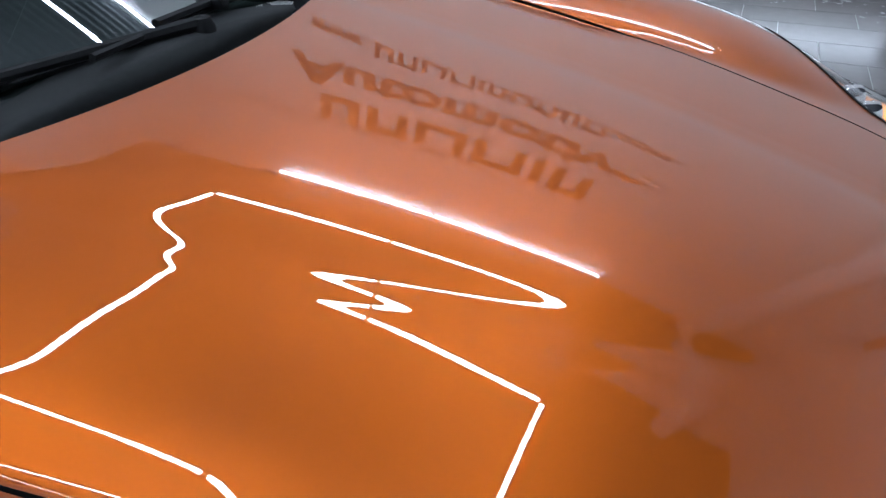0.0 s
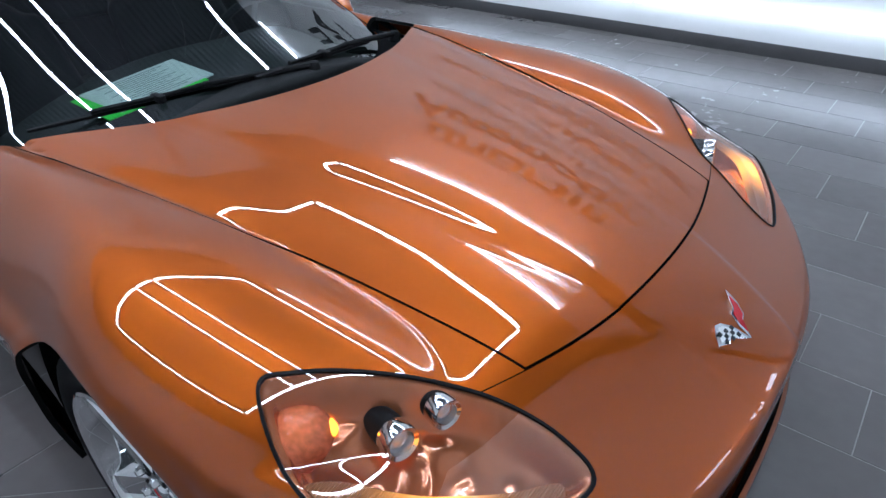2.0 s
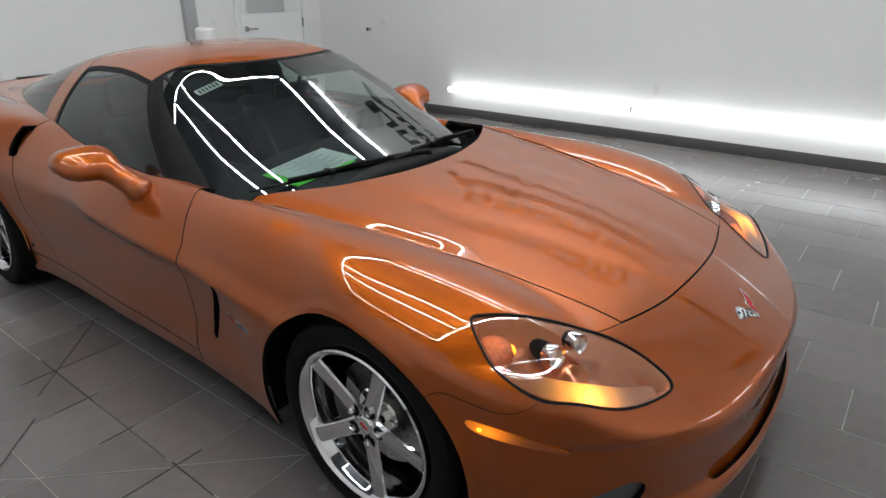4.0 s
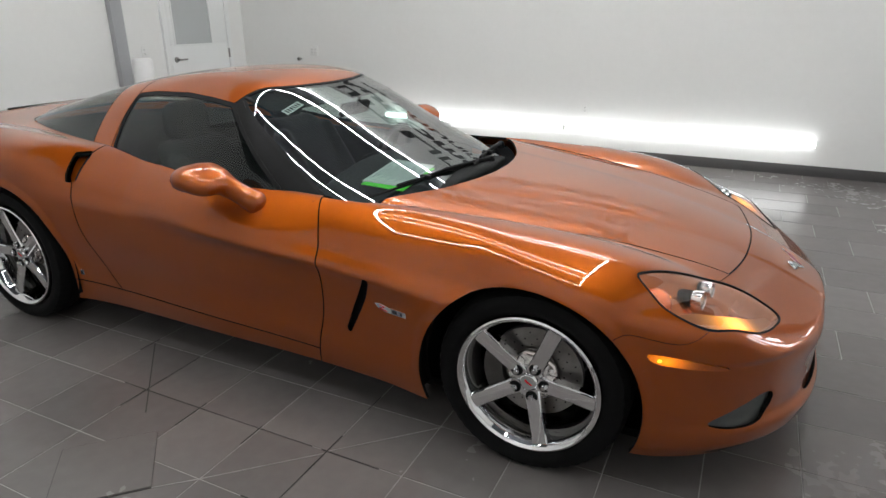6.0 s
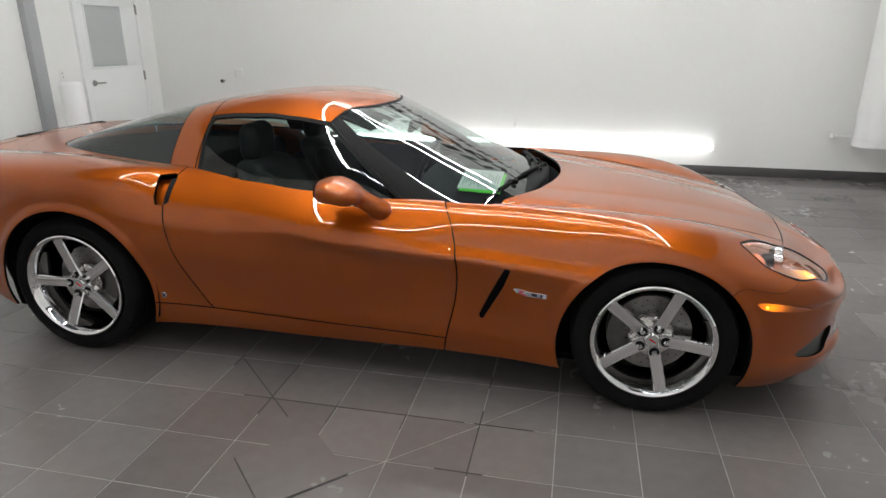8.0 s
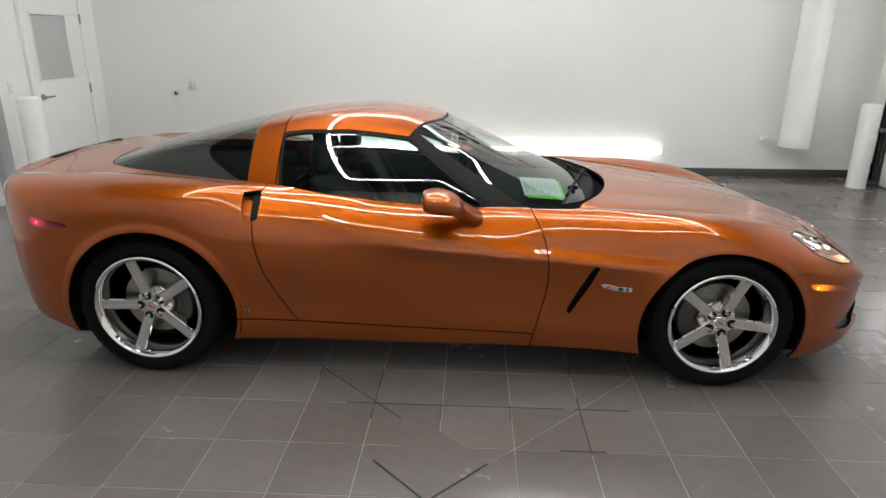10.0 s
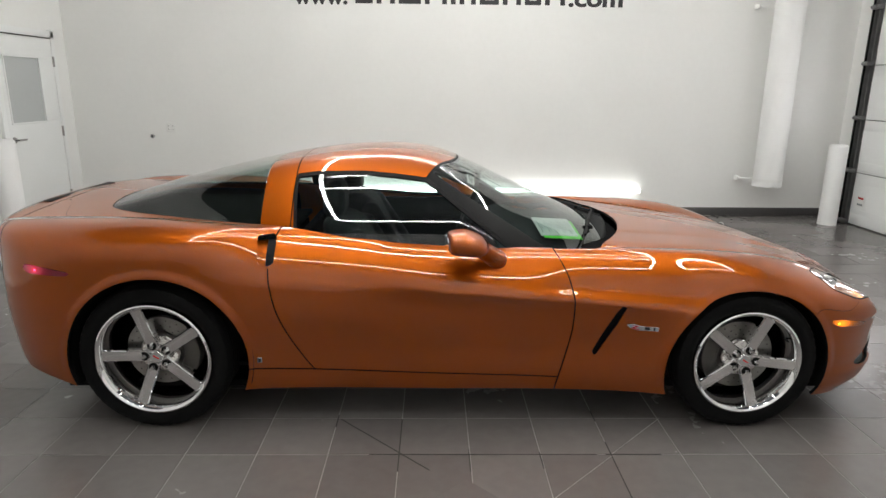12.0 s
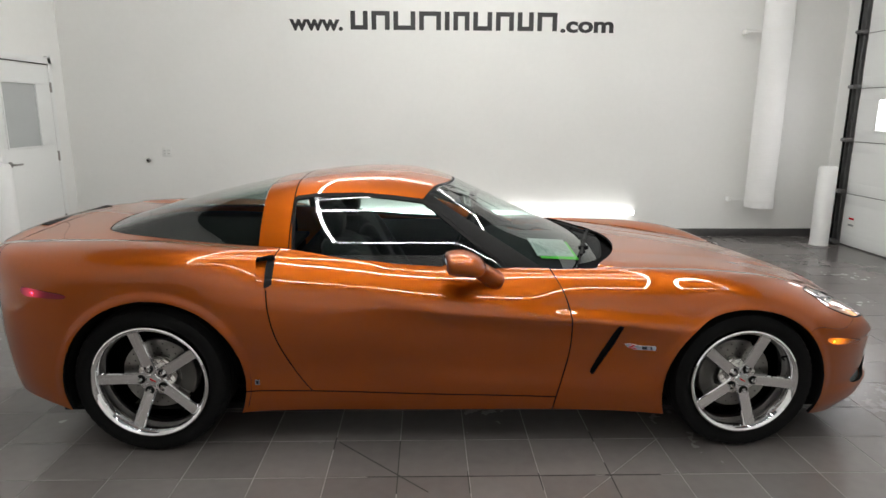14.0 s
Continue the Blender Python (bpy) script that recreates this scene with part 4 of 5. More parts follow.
def mirror_shell(x, y, z):
    a = -y
    u, v, w = (x - 0.045) / 0.100, (a - 0.905) / 0.105, (z - 0.893 + 0.25 * np.maximum(x - 0.05, 0)) / 0.052
    head = ((np.abs(u)**2.3 + np.abs(v)**2.5 + np.abs(w)**2.3)**(1 / 2.4) - 1) * 0.06
    head = smax(head, -0.026 - x + 0.10 * (a - 0.92), 0.02)
    neck = capsule(x, a, z, (0.085, 0.862, 0.870), (0.168, 0.815, 0.812), 0.034, 0.041)
    return smin(head, neck, 0.05)


def mirror_foot(x, y, z):
    return smax(capsule(x, -y, z, (0.172, 0.812, 0.806), (0.195, 0.795, 0.788), 0.042, 0.046), -(x - 0.168 + (-y - 0.812) * -0.6 + (z - 0.808) * -0.8), 0.004)


for sgn in (-1, 1):
    mir = part("door_mirror", smooth_mesh("door_mirror", *(lambda vt: (vt[0], vt[1], gradient(mirror_shell, vt[0])))(polygonize(mirror_shell, (-0.05, -1.06, 0.72), (0.26, -0.74, 0.97), 0.009))), PAINT, car, "orange teardrop door mirror")
    part("mirror_foot", smooth_mesh("mirror_foot", *(lambda vt: (vt[0], vt[1], gradient(mirror_foot, vt[0])))(polygonize(mirror_foot, (0.05, -0.90, 0.70), (0.28, -0.70, 0.88), 0.008))), PAINT, mir)
    part("mirror_glass", moved(lathe([(0.0001, 0.0), (0.9, 0.0), (1.0, 0.004)], 40, "X"), pose(-0.034, -0.915, 0.893, 0, 0, 6) @ Matrix.Diagonal((1, 0.075, 0.036, 1))), CHROME, mir)
    if sgn > 0:
        mir.matrix_basis = Matrix.Scale(-1, 4, (0, 1, 0))


# ---- badges ----
def on_skin(px, py, pz, fn=low_body):
    """A pose on the car's skin whose z axis leaves it, with x forwards along it."""
    q = project(fn, np.array([[px, py, pz]]), 12)
    g = gradient(fn, q)[0]
    n = Vector(g).normalized()
    fx = (Vector((1, 0, 0)) - n * n.x).normalized()
    return Matrix.Translation(q[0]) @ Matrix((fx, n.cross(fx), n)).transposed().to_4x4()


m = on_skin(2.108, -0.006, 0.58)
RED_FLAG = [(0.036, 0), (0.004, 0.002), (-0.020, 0.014), (-0.026, 0.034), (-0.056, 0.062), (-0.024, 0.058), (0.000, 0.042), (0.006, 0.022)]
CHECK_FLAG = [(0.036, 0), (0.016, -0.030), (0.004, -0.044), (0.008, -0.060), (-0.006, -0.090), (-0.022, -0.074), (-0.034, -0.052), (-0.028, -0.034), (-0.006, -0.014)]


def shrunk(points, share):
    cx, cy = sum(p[0] for p in points) / len(points), sum(p[1] for p in points) / len(points)
    return [(cx + (px - cx) * share, cy + (py - cy) * share) for px, py in points]


emblem = part("nose_badge", moved(join(prism(RED_FLAG, 0.004, 0.0008), prism(CHECK_FLAG, 0.0036, 0.0008)), m), CHROME, car, "chrome crossed-flag shaped nose badge")
part("red_field", moved(prism(shrunk(RED_FLAG, 0.74), 0.0052), m), REDPAINT, emblem)
part("white_field", moved(prism(shrunk(CHECK_FLAG, 0.74), 0.0048), m), PLATE, emblem)
for i in range(5):
    for j in range(3):
        if (i + j) % 2 == 0:
            part("black_check", moved(box(0.0085, 0.0105, 0.001, (0.0025 - 0.0028 * i - (j - 1) * 0.009, -0.022 - 0.0105 * i, 0.0052)), m), INK, emblem)
for sgn in (-1, 1):
    m = on_skin(0.842, sgn * 0.90, 0.500)
    s = -sgn
    bd = part("side_badge", moved(prism([(-0.070, 0.012 * s), (-0.045, 0.017 * s), (0.0, 0.009 * s), (0.070, 0.010 * s), (0.070, -0.012 * s), (-0.020, -0.014 * s), (-0.055, -0.004 * s)], 0.003, 0.0008), m), CHROME, car, "chrome side badge with red and black marks")
    part("red_stroke", moved(prism([(-0.050, 0.012 * s), (-0.018, 0.008 * s), (-0.040, -0.003 * s), (-0.012, -0.008 * s), (-0.016, -0.011 * s), (-0.050, -0.003 * s), (-0.030, 0.006 * s)], 0.0042), m), REDPAINT, bd)
    for px in (0.020, 0.050):
        part("black_bar", moved(box(0.022 if px < 0.04 else 0.008, 0.014, 0.002, (px, -0.001 * s, 0.0035), 0.0004), m), INK, bd)
    m = on_skin(-0.868, sgn * 0.87, 0.325)
    part("jack_plug", moved(join(box(0.022, 0.026, 0.003, (0, 0, 0.001), 0.001)), m), SILVER, car, "small silver square marker plate")
    part("plug_slot", moved(box(0.010, 0.016, 0.002, (0, 0, 0.003)), m), BLACK, car)

part("rear_lip", moved(box(0.040, 0.66, 0.006, (0, 0, 0), 0.0025), pose(-2.035, 0, 0.955, 0, 4)), BLACK, car, "low black rear spoiler lip")


# ---- wipers ----
def wiper(pivot, tip, lift):
    arm = new("wiper")
    arm.parent = car
    tagged(arm, "black windscreen wiper resting below the glass")
    p, q = Vector(pivot), Vector(tip)
    mid = p.lerp(q, 0.45) + Vector((0, 0, lift))
    part("pivot_cap", moved(lathe([(0.0001, 0.022), (0.014, 0.02), (0.020, 0.008), (0.022, -0.03)], 20, "Z"), Matrix.Translation(p)), BLACK, arm)
    part("arm", join(rod(p + Vector((0, 0, 0.012)), mid, 0.011, 8, 0.008), rod(mid, p.lerp(q, 0.62) + Vector((0, 0, lift * 0.8)), 0.007, 8, 0.005)), BLACK, arm)
    c = p.lerp(q, 0.62)
    d = (q - p).normalized()
    part("blade", join(rod(c - d * 0.26 + Vector((-0.01, 0, lift * 0.3)), c + d * 0.30 + Vector((-0.01, 0, lift * 0.3)), 0.006, 6), rod(c - d * 0.16 + Vector((-0.005, 0, lift * 0.75)), c + d * 0.16 + Vector((-0.005, 0, lift * 0.75)), 0.007, 6),
                        box(0.05, 0.02, 0.02, c + Vector((0, 0, lift * 0.7)), 0.005)), BLACK, arm)


wiper((0.825, 0.08, 0.834), (0.635, -0.60, 0.810), 0.026)
wiper((0.685, 0.58, 0.804), (0.825, -0.08, 0.846), 0.026)

# ---- cabin ----
def seat_form(x, y, z):
    back = capsule(x, y, z, (-0.30, 0, 0.42), (-0.52, 0, 0.88), 0.12, 0.09)
    wide = np.sqrt((np.maximum(np.abs(y) - 0.12, 0))**2 + (np.maximum(np.abs(x + 0.41 + (z - 0.65) * 0.48) - 0.02, 0))**2 + np.maximum(np.abs(z - 0.64) - 0.20, 0)**2) - 0.075
    wing = smin(capsule(x, y, z, (-0.22, 0.215, 0.45), (-0.43, 0.20, 0.82), 0.065, 0.05), capsule(x, y, z, (-0.22, -0.215, 0.45), (-0.43, -0.20, 0.82), 0.065, 0.05), 0.02)
    cush = np.sqrt(np.maximum(np.abs(y) - 0.15, 0)**2 + np.maximum(np.abs(x + 0.02) - 0.20, 0)**2 + np.maximum(np.abs(z - 0.37) - 0.02, 0)**2) - 0.085
    return smin(smin(wide, wing, 0.05), cush, 0.06)


def rest_form(x, y, z):
    return np.sqrt(np.maximum(np.abs(y) - 0.06, 0)**2 + (x + 0.555)**2 * 1.4 + np.maximum(np.abs(z - 0.99) - 0.03, 0)**2) - 0.065


sm = smooth_mesh("seat", *(lambda vt: (vt[0], vt[1], gradient(seat_form, vt[0])))(polygonize(seat_form, (-0.75, -0.38, 0.22), (0.32, 0.38, 1.0), 0.022)))
rm = smooth_mesh("headrest", *(lambda vt: (vt[0], vt[1], gradient(rest_form, vt[0])))(polygonize(rest_form, (-0.70, -0.22, 0.86), (-0.42, 0.22, 1.12), 0.016)))
for sgn in (-1, 1):
    st = part("seat", sm, LEATHER, car, "black leather bucket seat")
    st.location = (-0.02, 0.37 * sgn, 0)
    part("headrest", rm, LEATHER, st)
    part("door_card", box(1.2, 0.03, 0.42, (-0.15, sgn * 0.735, 0.60), 0.01), LEATHER, car)


def dash_form(x, y, z):
    top = 0.838 - 0.16 * (np.abs(y) / 0.7)**2 - 0.02 * ramp(x, 0.5, 0.2)
    hoodlet = 0.05 * np.exp(-((y - 0.37) / 0.17)**2 - ((x - 0.30) / 0.10)**2)
    return smax(smax(z - top - hoodlet, (0.22 - x) + 0.25 * (0.78 - z), 0.05), smax(np.abs(y) - 0.715, x + 0.5 * y * y - 0.86, 0.03), 0.03)


dv, dt = polygonize(dash_form, (0.1, -0.75, 0.50), (0.92, 0.75, 0.90), 0.02)
part("dashboard", smooth_mesh("dashboard", dv, dt, gradient(dash_form, dv)), DASH, car, "dark grey moulded dashboard")
part("console", box(0.9, 0.20, 0.30, (-0.10, 0, 0.44), 0.03), LEATHER, car)
part("cabin_floor", box(1.9, 1.44, 0.02, (-0.2, 0, 0.25)), CARPET, car)
part("cargo_floor", box(0.95, 1.15, 0.03, (-1.35, 0, 0.74), 0.01), CARPET, car)
part("bulkhead", box(0.04, 1.36, 0.46, (-0.80, 0, 0.52)), CARPET, car)
ws = new("steering_wheel")
ws.parent = car
ws.matrix_basis = pose(0.12, 0.37, 0.74, 0, -68, 0)
tagged(ws, "black leather steering wheel")
ring = bmesh.new()
for i in range(40):
    for j in range(8):
        t, u = 2 * math.pi * i / 40, 2 * math.pi * j / 8
        ring.verts.new(((0.18 + 0.014 * math.cos(u)) * math.cos(t), (0.18 + 0.014 * math.cos(u)) * math.sin(t), 0.014 * math.sin(u)))
ring.verts.ensure_lookup_table()
for i in range(40):
    for j in range(8):
        ring.faces.new([ring.verts[k] for k in (i * 8 + j, ((i + 1) % 40) * 8 + j, ((i + 1) % 40) * 8 + (j + 1) % 8, i * 8 + (j + 1) % 8)])
part("ring", ring, LEATHER, ws)
part("boss", lathe([(0.0001, 0.02), (0.05, 0.015), (0.07, 0.0), (0.06, -0.05)], 24, "Z"), LEATHER, ws)
for t in (0, 180, 250, 290):
    part("spoke", moved(box(0.13, 0.03, 0.012, (0.115, 0, 0), 0.004), pose(0, 0, 0, 0, 0, t)), LEATHER, ws)
part("inner_mirror", moved(box(0.025, 0.24, 0.065, (0, 0, 0), 0.012), pose(0.15, 0.0, 1.045, 0, 15)), BLACK, car, "black rear-view mirror inside the screen")
part("mirror_stem", rod((0.16, 0, 1.05), (0.18, 0, 1.098), 0.008, 8), BLACK, car)
for sgn in (-1, 1):
    part("sun_visor", moved(box(0.16, 0.38, 0.014, (0, 0, 0), 0.006), pose(-0.01, 0.30 * sgn, 1.105, 0, 20)), DASH, car)

# papers on the dashboard and a numbered label inside the glass
folder = thing("paper_sheet", "printed white sheet on a bright green card on the dashboard", "paper")
folder.matrix_basis = pose(0.562, -0.285, 0.822, 6, 3, 2)
part("card", prism([(-0.10, -0.175), (0.092, -0.175), (0.100, 0.12), (-0.10, 0.12)], 0.002), GREENCARD, folder)
sheet = part("sheet", prism([(-0.112, -0.145), (0.080, -0.135), (0.084, 0.150), (-0.112, 0.150)], 0.0042), PAPER, folder)
for i in range(14):
    part("print_line", box(0.0035, 0.20 - 0.05 * ((i * 7) % 3), 0.0004, (-0.095 + i * 0.0125, 0.0, 0.0046)), PRINT, sheet)
lab = thing("windscreen_label", "small white label with a row of dark bars", "label")
m = on_skin(0.10, -0.40, 1.10, cabin)
lab.matrix_basis = m @ pose(0, 0, -0.008)
part("card", box(0.035, 0.115, 0.001), PAPER, lab)
for i in range(6):
    part("bar", box(0.022, 0.009, 0.0008, (0, -0.042 + i * 0.0165, 0.001)), INK, lab)

# ---- things in the room ----
def sign_word(name, text, size, x0, width, z0, label):
    """Flat vinyl letters on the wall, fitted to a width."""
    ob = thing(name, label, "sign", "wall sign")
    me = words(text, size, 0.0015, 1.0, 0.007 * size / 0.2)
    xs = [v.co.x for v in me.vertices]
    s = width / (max(xs) - min(xs))
    me.transform(pose(x0, W - 0.003, z0, 90) @ Matrix.Diagonal((s, 1, 1, 1)) @ Matrix.Translation((-min(xs), 0, 0)))
    part("lettering", me, INK, ob)
    return ob


def sign_blocks(name, widths, x0, width, z0, height, label):
    """A row of plain letter-sized shapes: two uprights and a cross bar, or one bar where the shape is narrow."""
    ob = thing(name, label, "sign", "wall sign")
    unit = width / (sum(widths) + 0.2 * (len(widths) - 1))
    left = x0
    for i, share in enumerate(widths):
        w = share * unit
        cx = left + w / 2
        st = min(0.25 * unit, w)
        bars = [box(st, 0.003, height, (cx - w / 2 + st / 2, 0, height / 2))]
        if w > 2 * st:
            bars += [box(st, 0.003, height, (cx + w / 2 - st / 2, 0, height / 2)), box(w - 2 * st, 0.003, height * 0.24, (cx, 0, height * (0.88 if i % 2 else 0.12)))]
        part("block", moved(join(*bars), pose(0, W - 0.0035, z0)), INK, ob)
        left += w + 0.2 * unit


sign_word("sign_prefix", "www.", 0.24, -1.70, 0.62, 2.452, "black letters of a web address on the white wall")
sign_blocks("sign_name", (0.9, 0.95, 1.15, 1.15, 0.25, 0.85, 1.0, 0.95, 0.85, 1.05), -0.99, 2.42, 2.458, 0.208, "row of black letter-sized shapes on the white wall")
sign_word("sign_suffix", ".com", 0.24, 1.47, 0.63, 2.452, "black letters ending a web address on the white wall")
sign_word("sign_trade", "Automotive", 0.58, -1.95, 4.03, 2.94, "large black lettering high on the white wall")
sign_blocks("sign_brand", (0.9, 0.95, 1.15, 1.15, 0.25, 0.85), -1.60, 3.22, 3.48, 0.46, "large black letter-sized shapes high on the wall")


def wall_plate(at, turn, holes):
    ob = thing("wall_socket", "white wall socket plate on the white wall", "socket", at=pose(*at, 0, 0, turn))
    part("plate", box(0.118 if holes > 1 else 0.072, 0.006, 0.118, (0, 0.003, 0), 0.002), PLATE, ob)
    for i in range(holes):
        cx = (i - (holes - 1) / 2) * 0.05
        for dz in (0.02, -0.02):
            part("outlet", box(0.034, 0.003, 0.028, (cx, -0.001, dz), 0.001), PLATE, ob)
            part("slots", join(box(0.003, 0.002, 0.010, (cx - 0.006, -0.003, dz)), box(0.003, 0.002, 0.010, (cx + 0.006, -0.003, dz))), INK, ob)
    return ob


wall_plate((-3.235, W - 0.006, 1.035), 0, 2)
wall_plate((0.27, W - 0.006, 0.505), 0, 1)
wall_plate((L + 0.006, 2.62, 1.08), 90, 1)
knob = thing("door_stop", "small round metal stop on the white wall", "fixture", at=pose(-3.445, W, 0.935))
part("stem", rod((0, 0, 0), (0, -0.05, 0), 0.012, 14), SATIN, knob)
part("head", moved(lathe([(0.0001, -0.012), (0.018, -0.010), (0.026, 0.0), (0.022, 0.012), (0.010, 0.014)], 22), pose(0, -0.055, 0)), SATIN, knob)
part("rubber_tip", moved(lathe([(0.0001, -0.004), (0.011, -0.002), (0.013, 0.004)], 16), pose(0, -0.068, 0)), RUBBER, knob)

# the white door with a frosted pane
door = thing("door_1", "white door with frosted glass pane, closed", "door", kind="structure", at=pose(L, 3.432, 0, 0, 0, 90))
part("leaf", join(box(0.92, 0.03, 1.13, (0, -0.016, 0.570), 0.003), box(0.92, 0.03, 0.21, (0, -0.016, 1.905), 0.003), box(0.08, 0.03, 0.67, (-0.42, -0.016, 1.4675), 0.003), box(0.267, 0.03, 0.67, (0.3265, -0.016, 1.4675), 0.003)), DOORWHITE, door)
part("pane", box(0.58, 0.012, 0.68, (-0.0935, -0.012, 1.4675)), FROST, door, "frosted glass pane")
for b in ((0.61, 0.02, (-0.0935, -0.034, 1.130)), (0.61, 0.02, (-0.0935, -0.034, 1.805))):
    part("bead", box(b[0], 0.008, b[1], b[2], 0.002), DOORWHITE, door)
for xx in (-0.387, 0.200):
    part("bead", box(0.02, 0.008, 0.69, (xx, -0.034, 1.4675), 0.002), DOORWHITE, door)
for xx in (-0.50, 0.50):
    part("jamb", box(0.07, 0.05, 2.11, (xx, -0.012, 1.055), 0.004), DOORWHITE, door)
part("head", box(1.07, 0.05, 0.07, (0, -0.012, 2.057), 0.004), DOORWHITE, door)
part("gap_line", box(0.925, 0.004, 0.012, (0, -0.036, 2.016)), CUT, door)
for zz in (0.28, 1.01, 1.77):
    part("hinge", join(rod((0.468, -0.040, zz - 0.055), (0.468, -0.040, zz + 0.055), 0.009, 10), box(0.03, 0.004, 0.11, (0.468, -0.034, zz))), SATIN, door)
lever = part("lever_handle", join(moved(lathe([(0.0001, -0.012), (0.03, -0.010), (0.034, 0.0)], 24), pose(-0.40, -0.034, 0.97)), rod((-0.40, -0.04, 0.97), (-0.40, -0.085, 0.97), 0.010, 12), box(0.13, 0.016, 0.020, (-0.345, -0.085, 0.97), 0.006)), SATIN, door, "satin lever handle")


def sectional_door(name, label, width, rows, height, at, window_rows, win_x, glass=FROST):
    """An overhead door of flat ribbed sections; its face looks to -y before turning."""
    ob = thing(name, label, "overhead door", kind="structure", at=at)
    for k in range(rows):
        z0 = k * height
        wins = win_x if k in window_rows else ()
        cuts = [-width / 2] + [e for w in wins for e in (w - 0.26, w + 0.26)] + [width / 2]
        bits = [box(width, 0.04, 0.13, (0, 0, z0 + 0.067), 0.004), box(width, 0.04, height - 0.475, (0, 0, z0 + height - (height - 0.475) / 2 - 0.002), 0.004)]
        for i in range(0, len(cuts), 2):
            bits.append(box(cuts[i + 1] - cuts[i], 0.04, 0.348, ((cuts[i] + cuts[i + 1]) / 2, 0, z0 + 0.303)))
        for r in (0.18, 0.30, 0.42):
            if not wins:
                bits.append(box(width, 0.003, 0.006, (0, -0.021, z0 + r)))
        sec = part("section", join(*bits), DOORWHITE, ob)
        for w in wins:
            part("window_frame", join(box(0.56, 0.02, 0.03, (w, -0.028, z0 + 0.125), 0.004), box(0.56, 0.02, 0.03, (w, -0.028, z0 + 0.48), 0.004),
                                      box(0.03, 0.02, 0.36, (w - 0.265, -0.028, z0 + 0.303), 0.004), box(0.03, 0.02, 0.36, (w + 0.265, -0.028, z0 + 0.303), 0.004)), DOORWHITE, sec)
            part("pane", box(0.50, 0.01, 0.34, (w, -0.005, z0 + 0.303)), glass, sec)
        part("joint", box(width, 0.006, 0.006, (0, -0.019, z0 + height - 0.001)), BASE, ob)
    return ob


gd = sectional_door("door_2", "white sectional overhead door with small window", 3.6, 6, 0.60, pose(R - 0.03, 1.95, 0.01, 0, 0, -90), (2,), (-1.20, -0.3, 0.6), DAYPANE)
track = thing("door_track", "dark galvanised steel track beside the overhead door", "door track", at=pose(R - 0.06, 3.815, 0))
part("rail", join(box(0.012, 0.09, 3.6, (0.03, 0, 1.8)), box(0.05, 0.008, 3.6, (0.01, 0.045, 1.8)), box(0.05, 0.008, 3.6, (0.01, -0.03, 1.8))), STEEL, track, "steel channel")
part("rubber_strip", box(0.02, 0.03, 3.6, (-0.012, 0.075, 1.8), 0.004), RUBBER, track)
for k in range(6):
    part("bracket", join(box(0.07, 0.12, 0.045, (-0.03, -0.01, 0.03 + k * 0.60), 0.006), rod((-0.07, 0.03, 0.03 + k * 0.60), (-0.07, -0.07, 0.03 + k * 0.60), 0.018, 10)), STEEL, track)
warn = thing("warning_label", "small white label with red and dark bars", "label", at=pose(R - 0.056, 3.59, 0.29, 0, 0, -90))
part("card", box(0.13, 0.002, 0.13), PLATE, warn)
for dz in (0.04, -0.035):
    part("bar", box(0.09, 0.002, 0.022, (0, -0.0015, dz)), REDPAINT if dz > 0 else PRINT, warn)
box_low = thing("junction_box", "small black control box low on the wall", "control box", at=pose(R - 0.05, 3.99, 0.19))
part("case", box(0.09, 0.14, 0.07, (0, 0, 0), 0.008), BLACK, box_low)
part("bracket", box(0.06, 0.16, 0.03, (0.01, 0, -0.055), 0.004), PLATE, box_low)

gw = sectional_door("door_3", "white sectional overhead door with frosted window", 4.2, 6, 0.56, pose(L - 0.06, 0.12, 0.01, 0, 0, 90), (2,), (-1.5, 1.62))
frame_w = thing("door_jamb", "grey steel jamb beside the overhead door", "door jamb", kind="structure")
part("post", box(0.10, 0.14, H, (L + 0.02, 2.30, H / 2), 0.006), wear(material("grey jamb paint", (0.40, 0.41, 0.42), 0.5), 4, 0.92, 1.05), frame_w)


def bollard(at, height):
    ob = thing("bollard", "white painted steel bollard standing on the floor", "bollard", "bollards", at=pose(*at))
    part("sleeve", lathe([(0.1, 0.0), (0.1, height - 0.03), (0.094, height - 0.012), (0.08, height), (0.0001, height + 0.004)], 36, "Z"), PIPEWHITE, ob)
    part("foot_ring", lathe([(0.101, 0.0), (0.101, 0.012), (0.104, 0.012), (0.104, 0.0)], 36, "Z"), PLATE, ob)


bollard((4.57, 3.71, 0), 0.93)
bollard((-3.90, 2.18, 0), 1.05)

# the spiral duct against the wall
duct = thing("spiral_duct", "white spiral-seam duct hanging against the wall", "duct", at=pose(3.94, W - 0.24, 0.41))
part("pipe", lathe([(0.150, 0.10), (0.158, 0.0), (0.162, 0.0), (0.163, 0.02), (0.160, 0.06), (0.160, H - 0.41)], 48, "Z"), PIPEWHITE, duct)
coil = bmesh.new()
prev = None
for i in range(36 * 38):
    t = 2 * math.pi * i / 36
    zc = 0.05 + 0.105 * i / 36
    row = [coil.verts.new(((0.159 + d) * math.cos(t), (0.159 + d) * math.sin(t), zc + e)) for d, e in ((0, -0.004), (0.0035, 0), (0, 0.004))]
    if prev:
        for k in (0, 1):
            coil.faces.new((prev[k], row[k], row[k + 1], prev[k + 1]))
    prev = row
part("seam", coil, PIPEWHITE, duct)
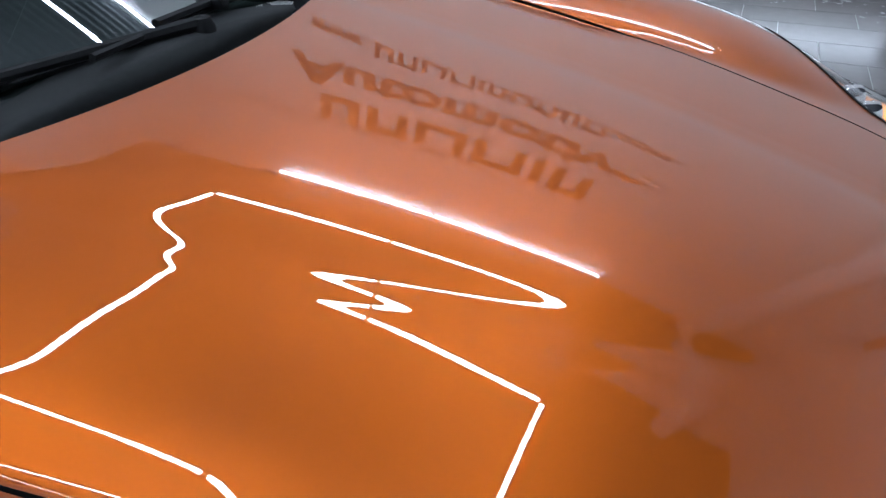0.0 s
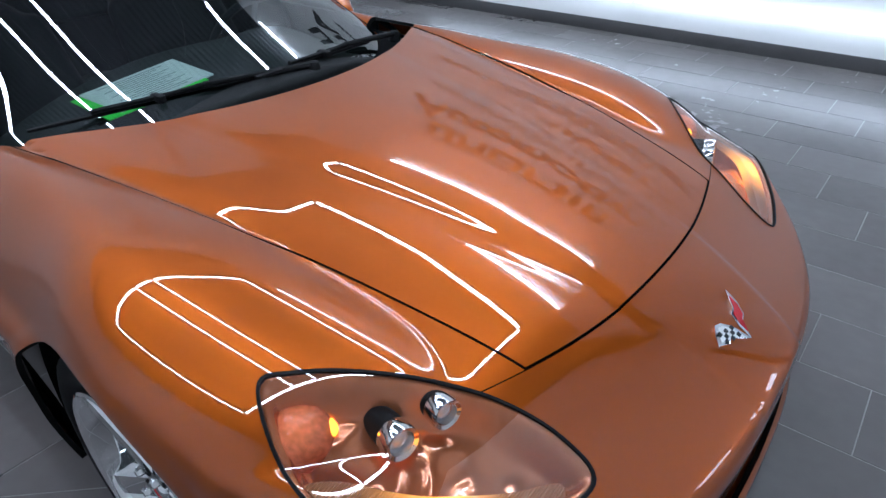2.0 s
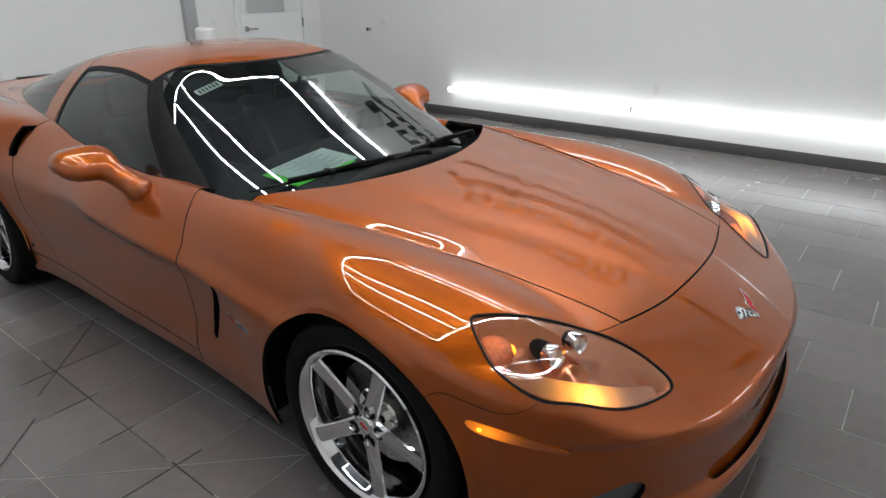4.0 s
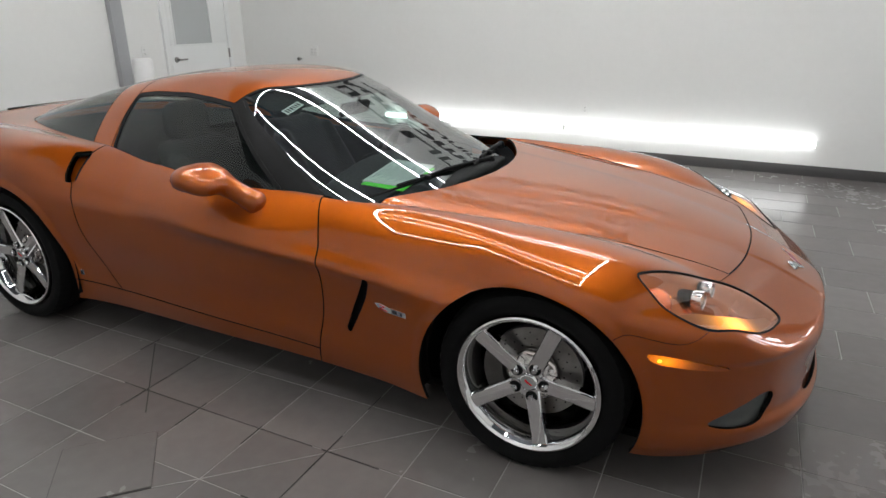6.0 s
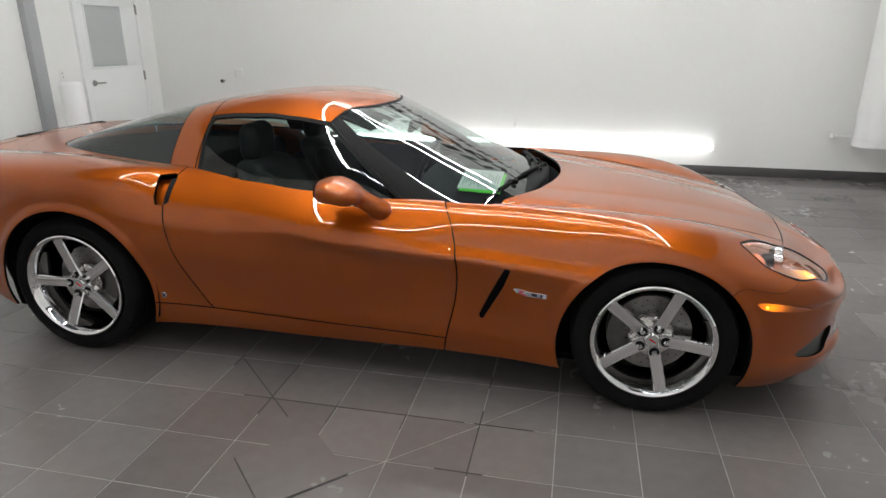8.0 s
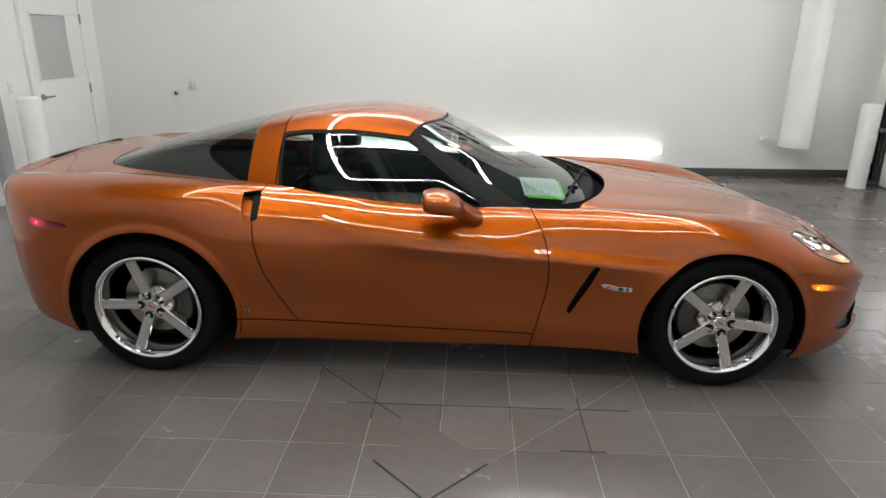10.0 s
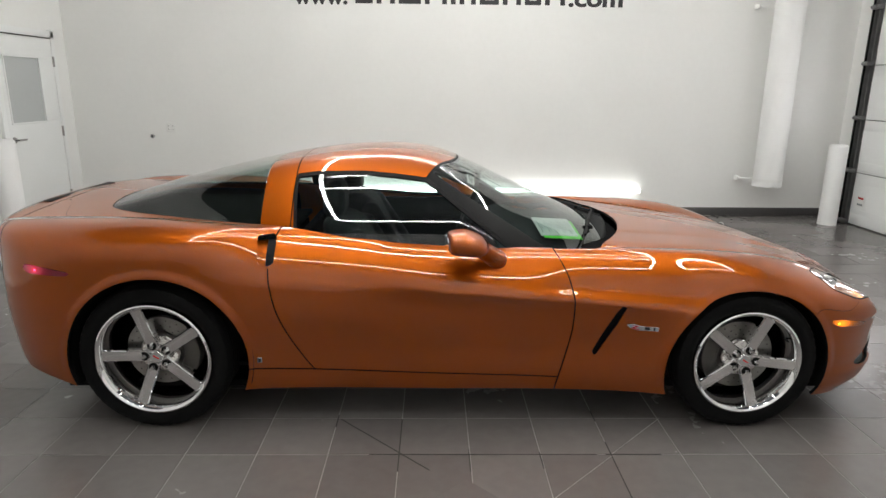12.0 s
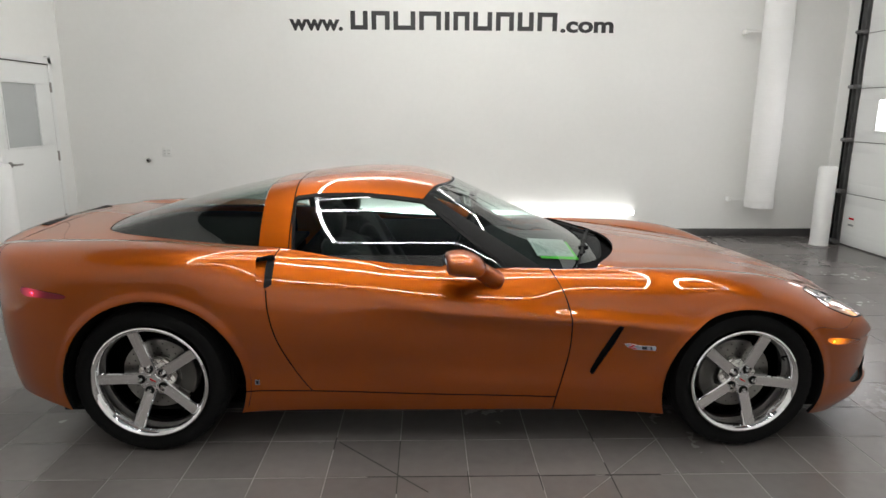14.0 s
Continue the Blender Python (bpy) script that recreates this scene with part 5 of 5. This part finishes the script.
for zz in (0.075, 2.05):
    part("strap", lathe([(0.1655, zz - 0.014), (0.167, zz - 0.012), (0.167, zz + 0.012), (0.1655, zz + 0.014)], 40, "Z"), PLATE, duct)
    part("bracket", join(box(0.16, 0.014, 0.022, (-0.22, 0.10, zz), 0.003), box(0.035, 0.10, 0.05, (-0.295, 0.16, zz), 0.004)), PLATE, duct)

# saw cuts, cracks and a turned tile in the floor
def scratch(name, p, q, w, label, mat=CUT):
    d = Vector((q[0] - p[0], q[1] - p[1], 0))
    b = box(d.length, w, 0.0012)
    ob = thing(name, label, "joint line", "dark lines in the floor", at=pose((p[0] + q[0]) / 2, (p[1] + q[1]) / 2, 0.0008, 0, 0, math.degrees(math.atan2(d.y, d.x))))
    part("line", b, mat, ob)


T0X, T0Y, TS = -0.231, -1.095, 0.3048
for p, q in (((-0.36, -1.095), (0.10, -1.097)), ((-0.231, -0.80), (-0.231, -1.22)), ((-0.52, -0.80), (-0.10, -1.21)), ((-0.535, -0.76), (-0.535, -0.87)), ((0.683, -1.0), (0.683, -1.42)),
             ((0.56, -1.40), (0.74, -1.402)), ((0.66, -1.097), (0.90, -1.099)), ((0.07, -1.06), (0.07, -1.22)), ((0.375, -1.08), (0.375, -1.20)), ((0.683, -0.72), (0.683, -0.82)), ((0.10, -1.098), (0.62, -1.098))):
    scratch("floor_cut", p, q, 0.005 if p[0] != 0.10 else 0.003, "thin dark saw cut in the grey floor tiles")
for p, q in (((0.683, -1.10), (1.0, -0.79)), ((0.683, -1.11), (0.38, -1.40)), ((0.38, -1.40), (0.20, -1.56))):
    scratch("floor_crack", p, q, 0.003, "thin pale crack across grey floor tiles", GROUT)
dm = thing("loose_tile", "square grey tile laid at an angle on the floor", "tile", at=pose(0.045, -1.50, 0.0, 0, 0, 45))
part("slab", box(0.315, 0.315, 0.007, (0, 0, 0.0035), 0.002), TILE, dm, smooth=0)
# dark strips painted along two edges as the slab's edge shadow
part("painted_edge_shade", join(box(0.315, 0.0025, 0.0016, (0, -0.1595, 0.001)), box(0.0025, 0.315, 0.0016, (-0.1595, 0, 0.001))), CUT, dm)

# ---- floor tiles, last ----
def tile_mesh(w, d):
    me = bpy.data.meshes.new("tile")
    b = box(w - 0.004, d - 0.004, 0.008, (0, 0, -0.004), 0.0008, segments=1)
    for f in b.faces:
        f.smooth = False
    b.to_mesh(me)
    b.free()
    me.materials.append(TILE)
    return me


square, oblong = tile_mesh(TS, TS), tile_mesh(2 * TS, TS)
near_tiles, rest = [], bmesh.new()
j = -14
while T0Y + TS * j < W:
    y0 = T0Y + TS * j
    if y0 + TS > N:
        long_row = y0 > -0.25
        w = 2 * TS if long_row else TS
        x0 = T0X + (0.2 * (-j % 3) if long_row else 0) - math.ceil((T0X - L) / w + 1) * w
        while x0 < R:
            a0, a1, b0, b1 = max(x0, L), min(x0 + w, R), max(y0, N), min(y0 + TS, W)
            if a1 - a0 > 0.02 and b1 - b0 > 0.02:
                whole = a1 - a0 > w - 1e-4 and b1 - b0 > TS - 1e-4
                near_tiles.append((not (whole and -1.4 < x0 < 3.2 and -2.3 < y0 < 2.6), x0, y0, a0, a1, b0, b1, long_row))
            x0 += w
    j += 1
count = 0
rng = random.Random(4)
for far, x0, y0, a0, a1, b0, b1, long_row in sorted(near_tiles):
    if not far and count < 300:
        ob = new("tile", oblong if long_row else square)
        ob.parent = floor
        ob.location = ((a0 + a1) / 2, (b0 + b1) / 2, rng.uniform(-0.0003, 0.0003))
        count += 1
    else:
        dz = rng.uniform(-0.0003, 0.0003)
        v = [rest.verts.new(p) for p in ((a0 + 0.002, b0 + 0.002, dz), (a1 - 0.002, b0 + 0.002, dz), (a1 - 0.002, b1 - 0.002, dz), (a0 + 0.002, b1 - 0.002, dz))]
        lo = [rest.verts.new((p.co.x, p.co.y, -0.008)) for p in v]
        rest.faces.new(v)
        for k in range(4):
            rest.faces.new((v[k], lo[k], lo[(k + 1) % 4], v[(k + 1) % 4]))
tagged(part("tiles", rest, TILE, floor, smooth=0), "grey porcelain floor tiles", kind="stuff")
